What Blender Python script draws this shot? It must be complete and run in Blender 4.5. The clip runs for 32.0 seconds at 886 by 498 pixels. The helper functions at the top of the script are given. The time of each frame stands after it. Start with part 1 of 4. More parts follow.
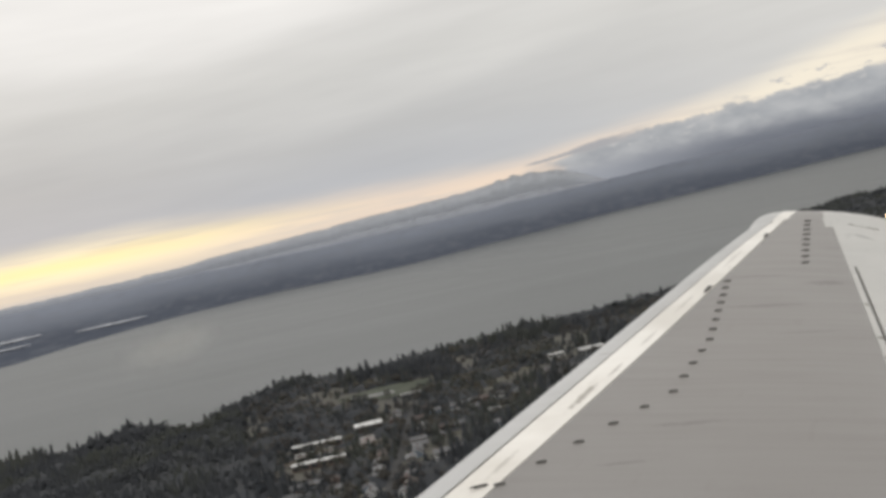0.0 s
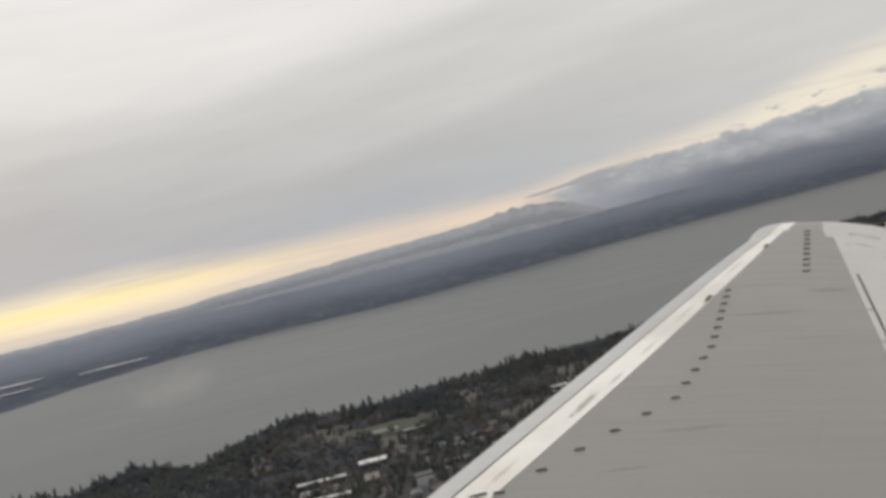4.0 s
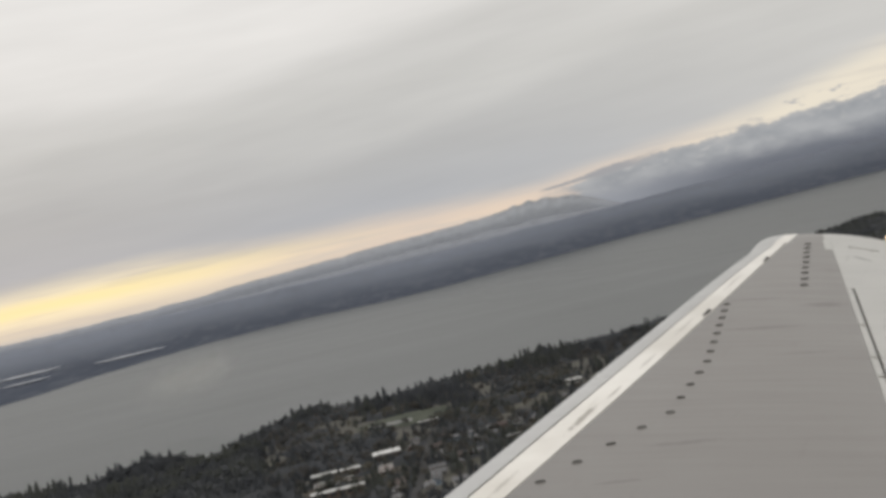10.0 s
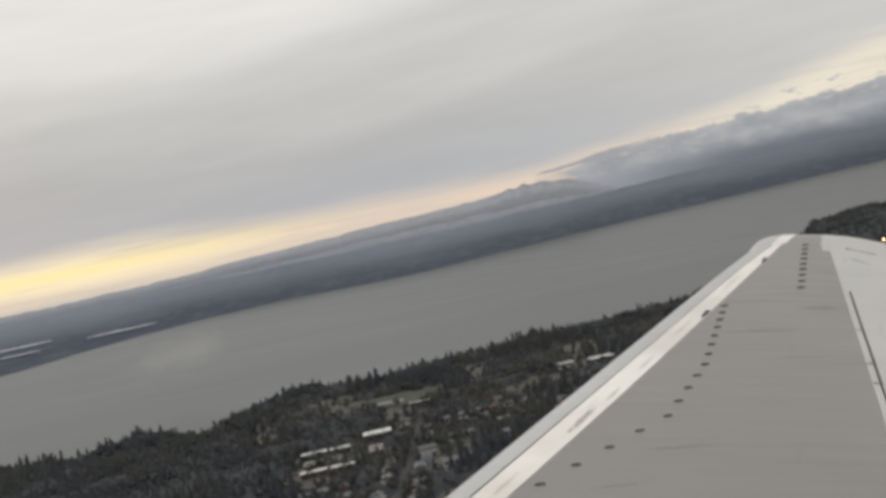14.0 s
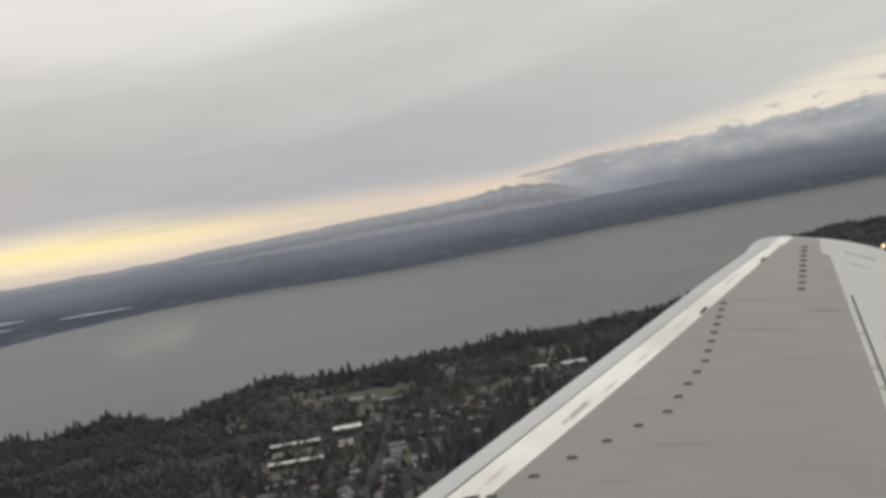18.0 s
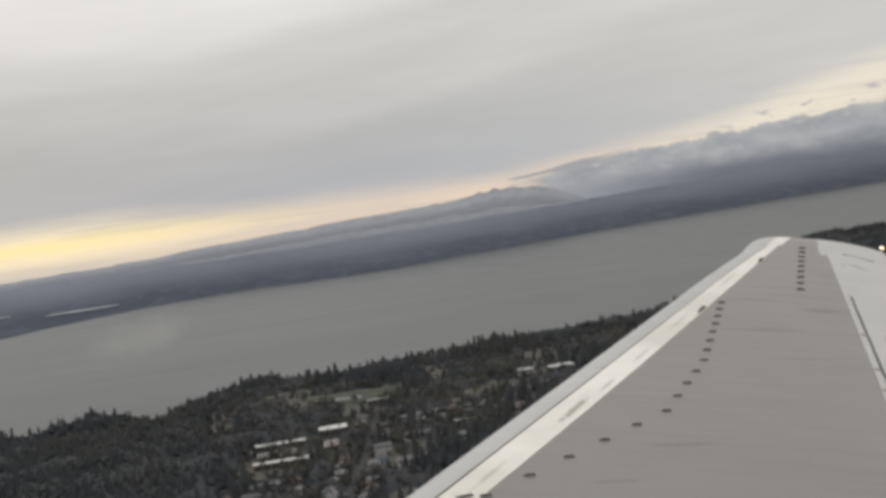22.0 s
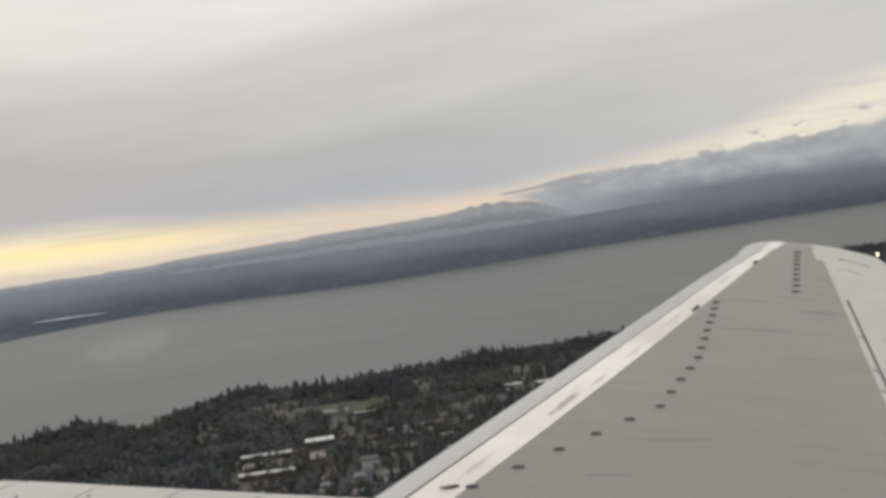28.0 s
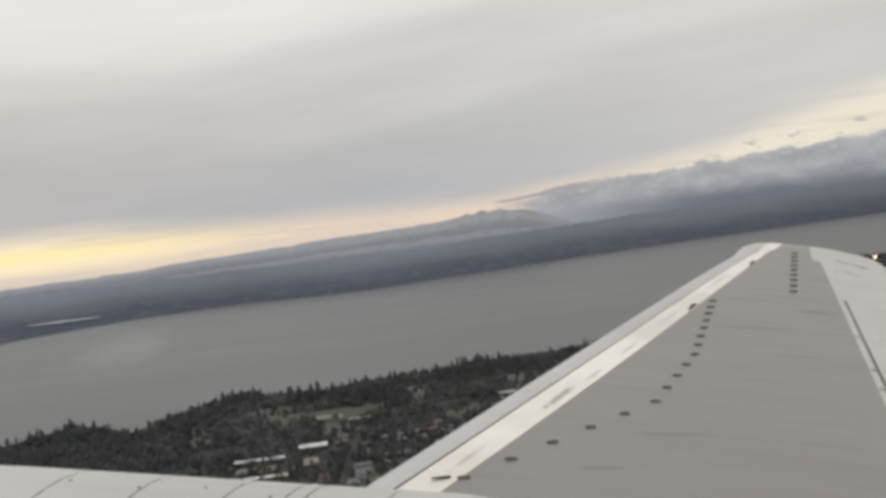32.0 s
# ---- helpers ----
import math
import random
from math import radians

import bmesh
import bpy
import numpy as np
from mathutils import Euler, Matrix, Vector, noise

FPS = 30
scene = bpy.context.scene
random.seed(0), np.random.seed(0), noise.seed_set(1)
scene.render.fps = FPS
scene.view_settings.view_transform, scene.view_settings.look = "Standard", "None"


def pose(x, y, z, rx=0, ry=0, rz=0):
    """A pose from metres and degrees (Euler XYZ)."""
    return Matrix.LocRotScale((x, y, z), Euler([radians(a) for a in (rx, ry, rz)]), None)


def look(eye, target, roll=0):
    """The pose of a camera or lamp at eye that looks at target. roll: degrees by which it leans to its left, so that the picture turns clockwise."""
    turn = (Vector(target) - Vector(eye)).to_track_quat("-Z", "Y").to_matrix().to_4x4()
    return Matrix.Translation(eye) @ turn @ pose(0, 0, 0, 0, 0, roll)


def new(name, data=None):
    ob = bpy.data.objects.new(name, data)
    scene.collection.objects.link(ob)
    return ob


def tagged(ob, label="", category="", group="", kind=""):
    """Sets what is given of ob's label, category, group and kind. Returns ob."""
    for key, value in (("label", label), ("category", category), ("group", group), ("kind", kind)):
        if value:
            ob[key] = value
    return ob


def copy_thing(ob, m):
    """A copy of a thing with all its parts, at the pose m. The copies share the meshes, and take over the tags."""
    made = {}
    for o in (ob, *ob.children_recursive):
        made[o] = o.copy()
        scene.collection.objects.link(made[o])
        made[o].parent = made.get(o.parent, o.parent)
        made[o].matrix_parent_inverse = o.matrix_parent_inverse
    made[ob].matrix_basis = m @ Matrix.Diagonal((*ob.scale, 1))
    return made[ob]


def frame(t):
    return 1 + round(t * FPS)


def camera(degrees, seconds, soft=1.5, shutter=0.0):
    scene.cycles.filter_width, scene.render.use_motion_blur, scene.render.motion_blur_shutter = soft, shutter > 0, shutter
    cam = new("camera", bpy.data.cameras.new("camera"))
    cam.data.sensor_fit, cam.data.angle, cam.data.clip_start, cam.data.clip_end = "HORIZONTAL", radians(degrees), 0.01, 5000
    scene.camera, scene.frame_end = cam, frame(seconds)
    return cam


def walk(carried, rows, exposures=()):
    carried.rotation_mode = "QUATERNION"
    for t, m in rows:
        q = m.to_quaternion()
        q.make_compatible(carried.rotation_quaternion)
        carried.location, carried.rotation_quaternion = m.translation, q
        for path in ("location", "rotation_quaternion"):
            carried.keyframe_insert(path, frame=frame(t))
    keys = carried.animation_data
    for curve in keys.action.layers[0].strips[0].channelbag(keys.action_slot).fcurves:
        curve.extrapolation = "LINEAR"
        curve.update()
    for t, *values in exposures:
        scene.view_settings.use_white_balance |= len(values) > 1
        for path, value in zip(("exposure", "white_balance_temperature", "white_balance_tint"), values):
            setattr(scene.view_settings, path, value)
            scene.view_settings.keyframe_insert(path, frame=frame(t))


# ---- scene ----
# Airliner wing seen from a cabin window, over a wooded shore and a wide sound under overcast evening sky.
H = 165.0                                     # height of the eye over the water

cam = camera(42.5, 32.0, soft=3.8)
PATH = [
    (0, pose(0.019, -1.271, 165.889, 88.218, 12.062, 0.485)),
    (0.5, pose(0.025, -1.368, 166.001, 87.724, 11.767, 0.560)),
    (1, pose(0.032, -1.412, 166.034, 87.507, 11.723, 0.611)),
    (1.5, pose(0.024, -1.347, 165.965, 87.827, 12.001, 0.519)),
    (2, pose(0.021, -1.258, 165.852, 88.475, 12.399, 0.486)),
    (2.5, pose(0.023, -1.203, 165.775, 89.064, 12.875, 0.476)),
    (3, pose(0.021, -1.153, 165.738, 89.410, 13.183, 0.437)),
    (3.5, pose(0.023, -1.124, 165.702, 89.799, 13.394, 0.484)),
    (5.5, pose(0.048, -1.255, 165.771, 90.056, 13.031, 0.717)),
    (6, pose(0.074, -1.330, 165.794, 89.957, 12.976, 0.913)),
    (6.5, pose(0.073, -1.369, 165.786, 90.102, 13.099, 0.946)),
    (7, pose(0.065, -1.262, 165.716, 90.484, 13.370, 0.826)),
    (7.5, pose(0.062, -1.241, 165.666, 90.889, 13.581, 0.804)),
    (8, pose(0.057, -1.161, 165.589, 91.252, 13.848, 0.758)),
    (8.5, pose(0.070, -1.206, 165.607, 91.240, 13.888, 0.829)),
    (9, pose(0.086, -1.322, 165.683, 90.823, 13.626, 0.965)),
    (9.5, pose(0.118, -1.449, 165.797, 90.167, 13.220, 1.208)),
    (10, pose(0.127, -1.570, 165.890, 89.732, 12.936, 1.292)),
    (10.5, pose(0.122, -1.521, 165.872, 89.709, 12.947, 1.170)),
    (11, pose(0.112, -1.443, 165.808, 89.906, 13.049, 1.068)),
    (11.5, pose(0.107, -1.419, 165.765, 90.062, 13.121, 1.055)),
    (12, pose(0.099, -1.442, 165.807, 89.904, 12.944, 0.997)),
    (12.5, pose(0.095, -1.554, 165.910, 89.445, 12.558, 1.004)),
    (13, pose(0.108, -1.614, 165.997, 88.941, 12.101, 1.106)),
    (13.5, pose(0.110, -1.715, 166.069, 88.705, 11.806, 1.173)),
    (14, pose(0.087, -1.656, 166.044, 88.747, 11.745, 1.012)),
    (14.5, pose(0.068, -1.624, 166.023, 88.682, 11.632, 0.915)),
    (16.5, pose(-0.024, -1.408, 165.995, 88.368, 9.757, 0.333)),
    (17, pose(-0.037, -1.352, 165.975, 88.360, 9.346, 0.239)),
    (17.5, pose(-0.057, -1.250, 165.931, 88.416, 9.120, 0.061)),
    (18, pose(-0.066, -1.224, 165.905, 88.490, 9.061, -0.008)),
    (18.5, pose(-0.090, -1.146, 165.876, 88.564, 8.904, -0.213)),
    (19, pose(-0.100, -1.087, 165.870, 88.601, 8.668, -0.301)),
    (19.5, pose(-0.115, -1.043, 165.872, 88.694, 8.531, -0.430)),
    (20, pose(-0.116, -1.028, 165.876, 88.586, 8.489, -0.445)),
    (20.5, pose(-0.114, -1.040, 165.873, 88.453, 8.410, -0.452)),
    (21, pose(-0.114, -1.034, 165.873, 88.375, 8.341, -0.471)),
    (21.5, pose(-0.119, -0.990, 165.848, 88.412, 8.200, -0.551)),
    (22, pose(-0.121, -0.981, 165.834, 88.495, 8.202, -0.584)),
    (22.5, pose(-0.123, -0.963, 165.820, 88.605, 8.210, -0.616)),
    (23, pose(-0.124, -0.939, 165.807, 88.697, 8.121, -0.663)),
    (23.5, pose(-0.134, -0.885, 165.781, 88.727, 8.027, -0.774)),
    (24, pose(-0.135, -0.894, 165.777, 88.713, 7.910, -0.771)),
    (24.5, pose(-0.123, -0.928, 165.790, 88.654, 7.789, -0.669)),
    (25, pose(-0.136, -0.902, 165.782, 88.636, 7.652, -0.795)),
    (25.5, pose(-0.141, -0.884, 165.776, 88.652, 7.508, -0.865)),
    (27.5, pose(-0.136, -0.782, 165.683, 88.952, 7.187, -0.994)),
    (28, pose(-0.135, -0.750, 165.653, 89.119, 7.205, -1.058)),
    (28.5, pose(-0.135, -0.740, 165.625, 89.282, 7.164, -1.082)),
    (29, pose(-0.142, -0.698, 165.611, 89.310, 7.010, -1.179)),
    (29.5, pose(-0.143, -0.722, 165.632, 89.155, 6.845, -1.160)),
    (30, pose(-0.141, -0.747, 165.646, 89.067, 6.607, -1.116)),
    (30.5, pose(-0.139, -0.726, 165.645, 89.040, 6.506, -1.122)),
    (31, pose(-0.140, -0.690, 165.616, 89.142, 6.488, -1.167)),
    (31.5, pose(-0.139, -0.669, 165.580, 89.273, 6.636, -1.246)),
    (32, pose(-0.134, -0.646, 165.544, 89.460, 6.618, -1.259)),
]
walk(cam, PATH, [(0, 0.16), (2, 0.15), (3, 0.08), (4.5, 0.03), (6, 0.0), (26, 0.0), (29, 0.03), (32, 0.03)])

# ---------------------------------------------------------------- world and sun
world = bpy.data.worlds.new("sky")
scene.world = world
world.use_nodes = True
wt = world.node_tree
wt.nodes.clear()


class Net:
    """Small helper that wires shader nodes."""

    def __init__(self, tree):
        self.t = tree

    def node(self, kind):
        return self.t.nodes.new(kind)

    def put(self, sock, v):
        if isinstance(v, bpy.types.NodeSocket):
            self.t.links.new(v, sock)
        else:
            sock.default_value = v

    def m(self, op, a, b=0.0, c=0.0, clamp=False):
        nd = self.node("ShaderNodeMath")
        nd.operation, nd.use_clamp = op, clamp
        for s, v in zip(nd.inputs, (a, b, c)):
            self.put(s, v)
        return nd.outputs[0]

    def ramp(self, x, lo, hi, a=0.0, b=1.0, smooth=True):
        nd = self.node("ShaderNodeMapRange")
        nd.interpolation_type = "SMOOTHSTEP" if smooth else "LINEAR"
        for s, v in zip(nd.inputs, (x, lo, hi, a, b)):
            self.put(s, v)
        return nd.outputs[0]

    def mix(self, f, a, b, blend="MIX"):
        nd = self.node("ShaderNodeMix")
        nd.data_type, nd.blend_type = "RGBA", blend
        self.put(nd.inputs[0], f)
        for s, v in ((nd.inputs[6], a), (nd.inputs[7], b)):
            self.put(s, (*v, 1.0) if isinstance(v, tuple) and len(v) == 3 else v)
        return nd.outputs[2]

    def steps(self, x, stops):
        nd = self.node("ShaderNodeValToRGB")
        el = nd.color_ramp.elements
        while len(el) < len(stops):
            el.new(0.5)
        for e, (p, c) in zip(el, stops):
            e.position, e.color = p, (*c, 1.0)
        self.put(nd.inputs[0], x)
        return nd.outputs[0]

    def noise(self, vec, scale, detail=3.0, rough=0.5, dist=0.0):
        nd = self.node("ShaderNodeTexNoise")
        if vec is not None:
            self.put(nd.inputs["Vector"], vec)
        self.put(nd.inputs["Scale"], scale)
        self.put(nd.inputs["Detail"], detail)
        self.put(nd.inputs["Roughness"], rough)
        self.put(nd.inputs["Distortion"], dist)
        return nd.outputs[0]

    def vec(self, x, y, z):
        nd = self.node("ShaderNodeCombineXYZ")
        for s, v in zip(nd.inputs, (x, y, z)):
            self.put(s, v)
        return nd.outputs[0]


N = Net(wt)
way = N.node("ShaderNodeTexCoord").outputs["Generated"]
sep = N.node("ShaderNodeSeparateXYZ")
N.put(sep.inputs[0], way)
dx, dy, dz = sep.outputs
az = N.m("MULTIPLY", N.m("ARCTAN2", dx, dy), 57.2958)            # degrees from the middle, to the right
el = N.m("MULTIPLY", N.m("ARCSINE", dz), 57.2958)                # degrees over the horizon
# long soft streaks of the cloud deck, a little sloped
streak = N.noise(N.vec(N.m("MULTIPLY", az, 0.035), N.m("ADD", N.m("MULTIPLY", el, 0.26), N.m("MULTIPLY", az, -0.018)), 3.0), 1.0, 4.0, 0.5)
fine = N.noise(N.vec(N.m("MULTIPLY", az, 0.12), N.m("MULTIPLY", el, 0.9), 7.0), 1.0, 5.0, 0.55)
sw = N.m("SUBTRACT", streak, 0.5)
fw = N.m("SUBTRACT", fine, 0.5)
e2 = N.m("ADD", el, N.m("MULTIPLY", sw, 4.5))
deck = N.steps(N.m("DIVIDE", e2, 30.0, clamp=True), [
    (0.0, (0.515, 0.515, 0.52)), (0.08, (0.435, 0.448, 0.472)), (0.17, (0.456, 0.458, 0.460)), (0.27, (0.58, 0.573, 0.555)),
    (0.42, (0.775, 0.755, 0.73)), (0.65, (0.845, 0.825, 0.80)), (1.0, (0.90, 0.89, 0.88))])
deck = N.mix(N.m("MULTIPLY", N.ramp(az, -8.0, 26.0), 0.7), deck, (0.645, 0.63, 0.60))
tone = N.m("ADD", 1.0, N.m("ADD", N.m("MULTIPLY", fw, 0.13), N.m("MULTIPLY", sw, 0.20)))
deck = N.mix(1.0, deck, N.vec(tone, tone, tone), "MULTIPLY")
# clear slit over the horizon, warm towards the sunken sun
near_sun = N.m("SUBTRACT", 1.0, N.ramp(N.m("ABSOLUTE", N.m("ADD", az, 22.5)), 2.5, 21.0))
lo = N.m("ADD", N.ramp(az, 4.0, 22.0, -0.2, 2.2, False), N.m("MULTIPLY", fw, 0.5))
hi = N.m("ADD", N.m("ADD", N.m("ADD", N.m("ADD", N.ramp(az, 4.0, 15.0, 1.95, 3.2, False), N.m("MULTIPLY", near_sun, 0.45)), N.ramp(az, 15.0, 24.0, 0.0, 1.9, False)), N.m("MULTIPLY", sw, 1.6)), N.m("MULTIPLY", fw, 0.7))
slit = N.m("MULTIPLY", N.ramp(el, N.m("SUBTRACT", lo, 0.2), N.m("ADD", lo, 0.5)), N.m("SUBTRACT", 1.0, N.ramp(el, N.m("SUBTRACT", hi, 1.1), N.m("ADD", hi, 0.5))))
warm = N.mix(near_sun, N.mix(N.ramp(az, 6.0, 17.0), (0.82, 0.66, 0.52), (0.86, 0.78, 0.64)), (0.97, 0.84, 0.57))
ribbon = N.noise(N.vec(N.m("MULTIPLY", az, 0.10), N.m("MULTIPLY", el, 1.9), 21.0), 1.0, 5.0, 0.6)
warm = N.mix(N.ramp(ribbon, 0.47, 0.66, 0.0, 0.55), warm, (0.60, 0.55, 0.50))
warm = N.mix(N.m("MULTIPLY", N.m("SUBTRACT", 1.0, N.ramp(el, 0.1, 1.1)), 0.5), warm, (0.66, 0.57, 0.51))
slit = N.m("MULTIPLY", slit, N.m("SUBTRACT", 1.0, N.ramp(N.m("ABSOLUTE", az), 60.0, 110.0)))
sky = N.mix(N.m("MULTIPLY", slit, N.m("ADD", 0.88, N.m("MULTIPLY", near_sun, 0.1))), deck, warm)
core = N.m("MULTIPLY", N.m("MULTIPLY", N.ramp(N.m("ADD", el, fw), 0.8, 1.3), N.m("SUBTRACT", 1.0, N.ramp(N.m("ADD", el, fw), 1.3, 1.9))), N.m("MULTIPLY", near_sun, N.ramp(streak, 0.3, 0.6)))
sky = N.mix(N.m("MULTIPLY", core, 0.6), sky, (1.0, 0.83, 0.36))
# low bank of grey cloud to the right, with a ragged top and lit edges
bank_n = N.noise(N.vec(N.m("MULTIPLY", az, 0.8), N.m("MULTIPLY", el, 0.9), 1.0), 1.0, 6.0, 0.6)
bank_f = N.noise(N.vec(N.m("MULTIPLY", az, 0.5), N.m("MULTIPLY", el, 1.1), 5.0), 1.0, 5.0, 0.55, 0.2)
top = N.m("ADD", N.m("ADD", N.ramp(az, 3.5, 9.5, 1.25, 1.95, False), N.ramp(az, 9.5, 23.0, 0.0, 0.7, False)), N.m("MULTIPLY", N.m("SUBTRACT", bank_n, 0.5), 1.0))
depth = N.m("SUBTRACT", top, el)                                  # degrees below the bank's top
bank = N.m("MULTIPLY", N.ramp(depth, -0.07, 0.09), N.ramp(N.m("ADD", az, N.m("MULTIPLY", N.m("SUBTRACT", bank_f, 0.5), 6.0)), 3.0, 6.5))
shade = N.mix(N.ramp(bank_f, 0.32, 0.70), (0.322, 0.337, 0.358), (0.418, 0.427, 0.440))
puff = N.noise(N.vec(N.m("MULTIPLY", az, 1.1), N.m("MULTIPLY", el, 2.0), 13.0), 1.0, 5.0, 0.6, 0.5)
puff = N.m("MULTIPLY", N.ramp(puff, 0.52, 0.68), N.m("MULTIPLY", N.ramp(depth, 0.05, 0.3), N.m("SUBTRACT", 1.0, N.ramp(depth, 0.5, 1.0))))
shade = N.mix(N.m("MULTIPLY", puff, 0.55), shade, (0.56, 0.545, 0.53))
shade = N.mix(N.m("MULTIPLY", N.m("SUBTRACT", 1.0, N.ramp(depth, 0.0, 0.35)), 0.5), shade, (0.50, 0.49, 0.48))
shade = N.mix(N.ramp(N.m("ADD", el, N.m("MULTIPLY", N.m("SUBTRACT", bank_f, 0.5), 0.8)), N.ramp(az, 5.0, 18.0, -0.1, 0.15, False), 1.6), N.mix(N.ramp(az, 6.0, 17.0), (0.290, 0.307, 0.342), (0.158, 0.172, 0.202)), shade)
sky = N.mix(bank, sky, shade)
tongue = N.m("ADD", N.m("ABSOLUTE", N.m("SUBTRACT", el, N.m("ADD", N.ramp(az, 3.6, 10.0, 1.42, 1.95, False), N.m("MULTIPLY", N.m("SUBTRACT", bank_n, 0.5), 0.25)))), N.m("MULTIPLY", N.m("SUBTRACT", bank_f, 0.5), 0.30))
tongue = N.m("MULTIPLY", N.m("SUBTRACT", 1.0, N.ramp(tongue, N.ramp(az, 3.8, 9.0, 0.0, 0.14, False), N.ramp(az, 3.8, 9.0, 0.05, 0.30, False))), N.m("MULTIPLY", N.ramp(az, 3.8, 4.6), N.m("SUBTRACT", 1.0, N.ramp(az, 8.0, 11.0))))
sky = N.mix(tongue, sky, (0.36, 0.36, 0.375))
# torn scraps of cloud over the bank
scrap = N.noise(N.vec(N.m("MULTIPLY", az, 0.6), N.m("MULTIPLY", el, 1.9), 11.0), 1.0, 4.0, 0.6)
scrap = N.m("MULTIPLY", N.m("MULTIPLY", N.ramp(scrap, 0.56, 0.64), N.ramp(az, 13.0, 17.0)), N.m("SUBTRACT", 1.0, N.ramp(N.m("ABSOLUTE", N.m("SUBTRACT", depth, -0.45)), 0.15, 0.5)))
sky = N.mix(N.m("MULTIPLY", scrap, 0.8), sky, (0.42, 0.42, 0.44))
# thin mist along the horizon
sky = N.mix(N.m("MULTIPLY", N.m("SUBTRACT", 1.0, N.ramp(el, N.ramp(az, 5.0, 18.0, 0.1, 0.25, False), 0.95)), N.m("ADD", 0.25, N.m("MULTIPLY", N.ramp(az, -12.0, 6.0), 0.6))), sky, N.mix(N.ramp(az, 4.0, 15.0), (0.335, 0.355, 0.392), (0.152, 0.166, 0.196)))
clear = N.node("ShaderNodeTexSky")
clear.sky_type, clear.sun_disc = "NISHITA", False
clear.sun_elevation, clear.sun_rotation = radians(3.0), radians(-24.0)
sky = N.mix(0.0012, sky, clear.outputs[0])
bg = N.node("ShaderNodeBackground")
N.put(bg.inputs[0], sky)
bg.inputs[1].default_value = 1.0
N.t.links.new(bg.outputs[0], N.node("ShaderNodeOutputWorld").inputs[0])

sun = new("sun", bpy.data.lights.new("sun", "SUN"))
sun.data.energy, sun.data.angle, sun.data.color = 0.5, radians(40), (1.0, 0.93, 0.84)
sun.matrix_world = look((-500, 900, 2000), (0, 0, 0))


# ---------------------------------------------------------------- materials
def material(name, rough=0.6, metal=0.0, spec=0.5):
    mat = bpy.data.materials.new(name)
    mat.use_nodes = True
    net = Net(mat.node_tree)
    bsdf = mat.node_tree.nodes["Principled BSDF"]
    bsdf.inputs["Roughness"].default_value = rough
    bsdf.inputs["Metallic"].default_value = metal
    bsdf.inputs["Specular IOR Level"].default_value = spec
    return mat, net, bsdf


def coords(net):
    return net.node("ShaderNodeTexCoord").outputs["Object"]


def place(net):
    return net.node("ShaderNodeNewGeometry").outputs["Position"]


def scaled(net, vec, sx, sy, sz):
    nd = net.node("ShaderNodeVectorMath")
    nd.operation = "MULTIPLY"
    net.put(nd.inputs[0], vec)
    nd.inputs[1].default_value = (sx, sy, sz)
    return nd.outputs[0]


def bump(net, bsdf, height, strength, dist):
    nd = net.node("ShaderNodeBump")
    nd.inputs["Strength"].default_value, nd.inputs["Distance"].default_value = strength, dist
    net.put(nd.inputs["Height"], height)
    net.t.links.new(nd.outputs[0], bsdf.inputs["Normal"])


def mottled(name, a, b, scale, rough=0.8, metal=0.0, spec=0.3, bumps=0.0, stretch=(1, 1, 1), fleck=None, world_place=False, per_thing=0.0):
    """Two colours mixed by noise at two scales, with a third in flecks."""
    mat, net, bsdf = material(name, rough, metal, spec)
    v = scaled(net, place(net) if world_place else coords(net), *stretch)
    big = net.noise(v, scale, 3.0, 0.5)
    small = net.noise(v, scale * 7.3, 3.0, 0.6)
    f = net.ramp(net.m("ADD", net.m("MULTIPLY", big, 0.65), net.m("MULTIPLY", small, 0.35)), 0.36, 0.64)
    col = net.mix(f, a, b)
    if fleck:
        col = net.mix(net.ramp(net.noise(v, scale * 3.1, 2.0, 0.5), 0.60, 0.72), col, fleck)
    if per_thing:
        rnd = net.node("ShaderNodeObjectInfo").outputs["Random"]
        col = net.mix(1.0, col, net.mix(rnd, (1 - per_thing,) * 3, (1 + per_thing,) * 3), "MULTIPLY")
    net.put(bsdf.inputs["Base Color"], col)
    net.put(bsdf.inputs["Roughness"], net.ramp(small, 0.2, 0.8, rough - 0.08, min(1.0, rough + 0.08), False))
    if bumps:
        bump(net, bsdf, small, 0.6, bumps)
    return mat


def island(name, a, b, c, rough=0.9):
    """Each clump of a joined mesh takes its own tone between three colours."""
    mat, net, bsdf = material(name, rough, 0.0, 0.15)
    rnd = net.node("ShaderNodeNewGeometry").outputs["Random Per Island"]
    patch = net.noise(place(net), 0.013, 4.0, 0.6)
    col = net.mix(net.ramp(rnd, 0.0, 1.0, 0, 1, False), a, b)
    col = net.mix(net.ramp(patch, 0.44, 0.64), col, c)
    net.put(bsdf.inputs["Base Color"], col)
    return mat


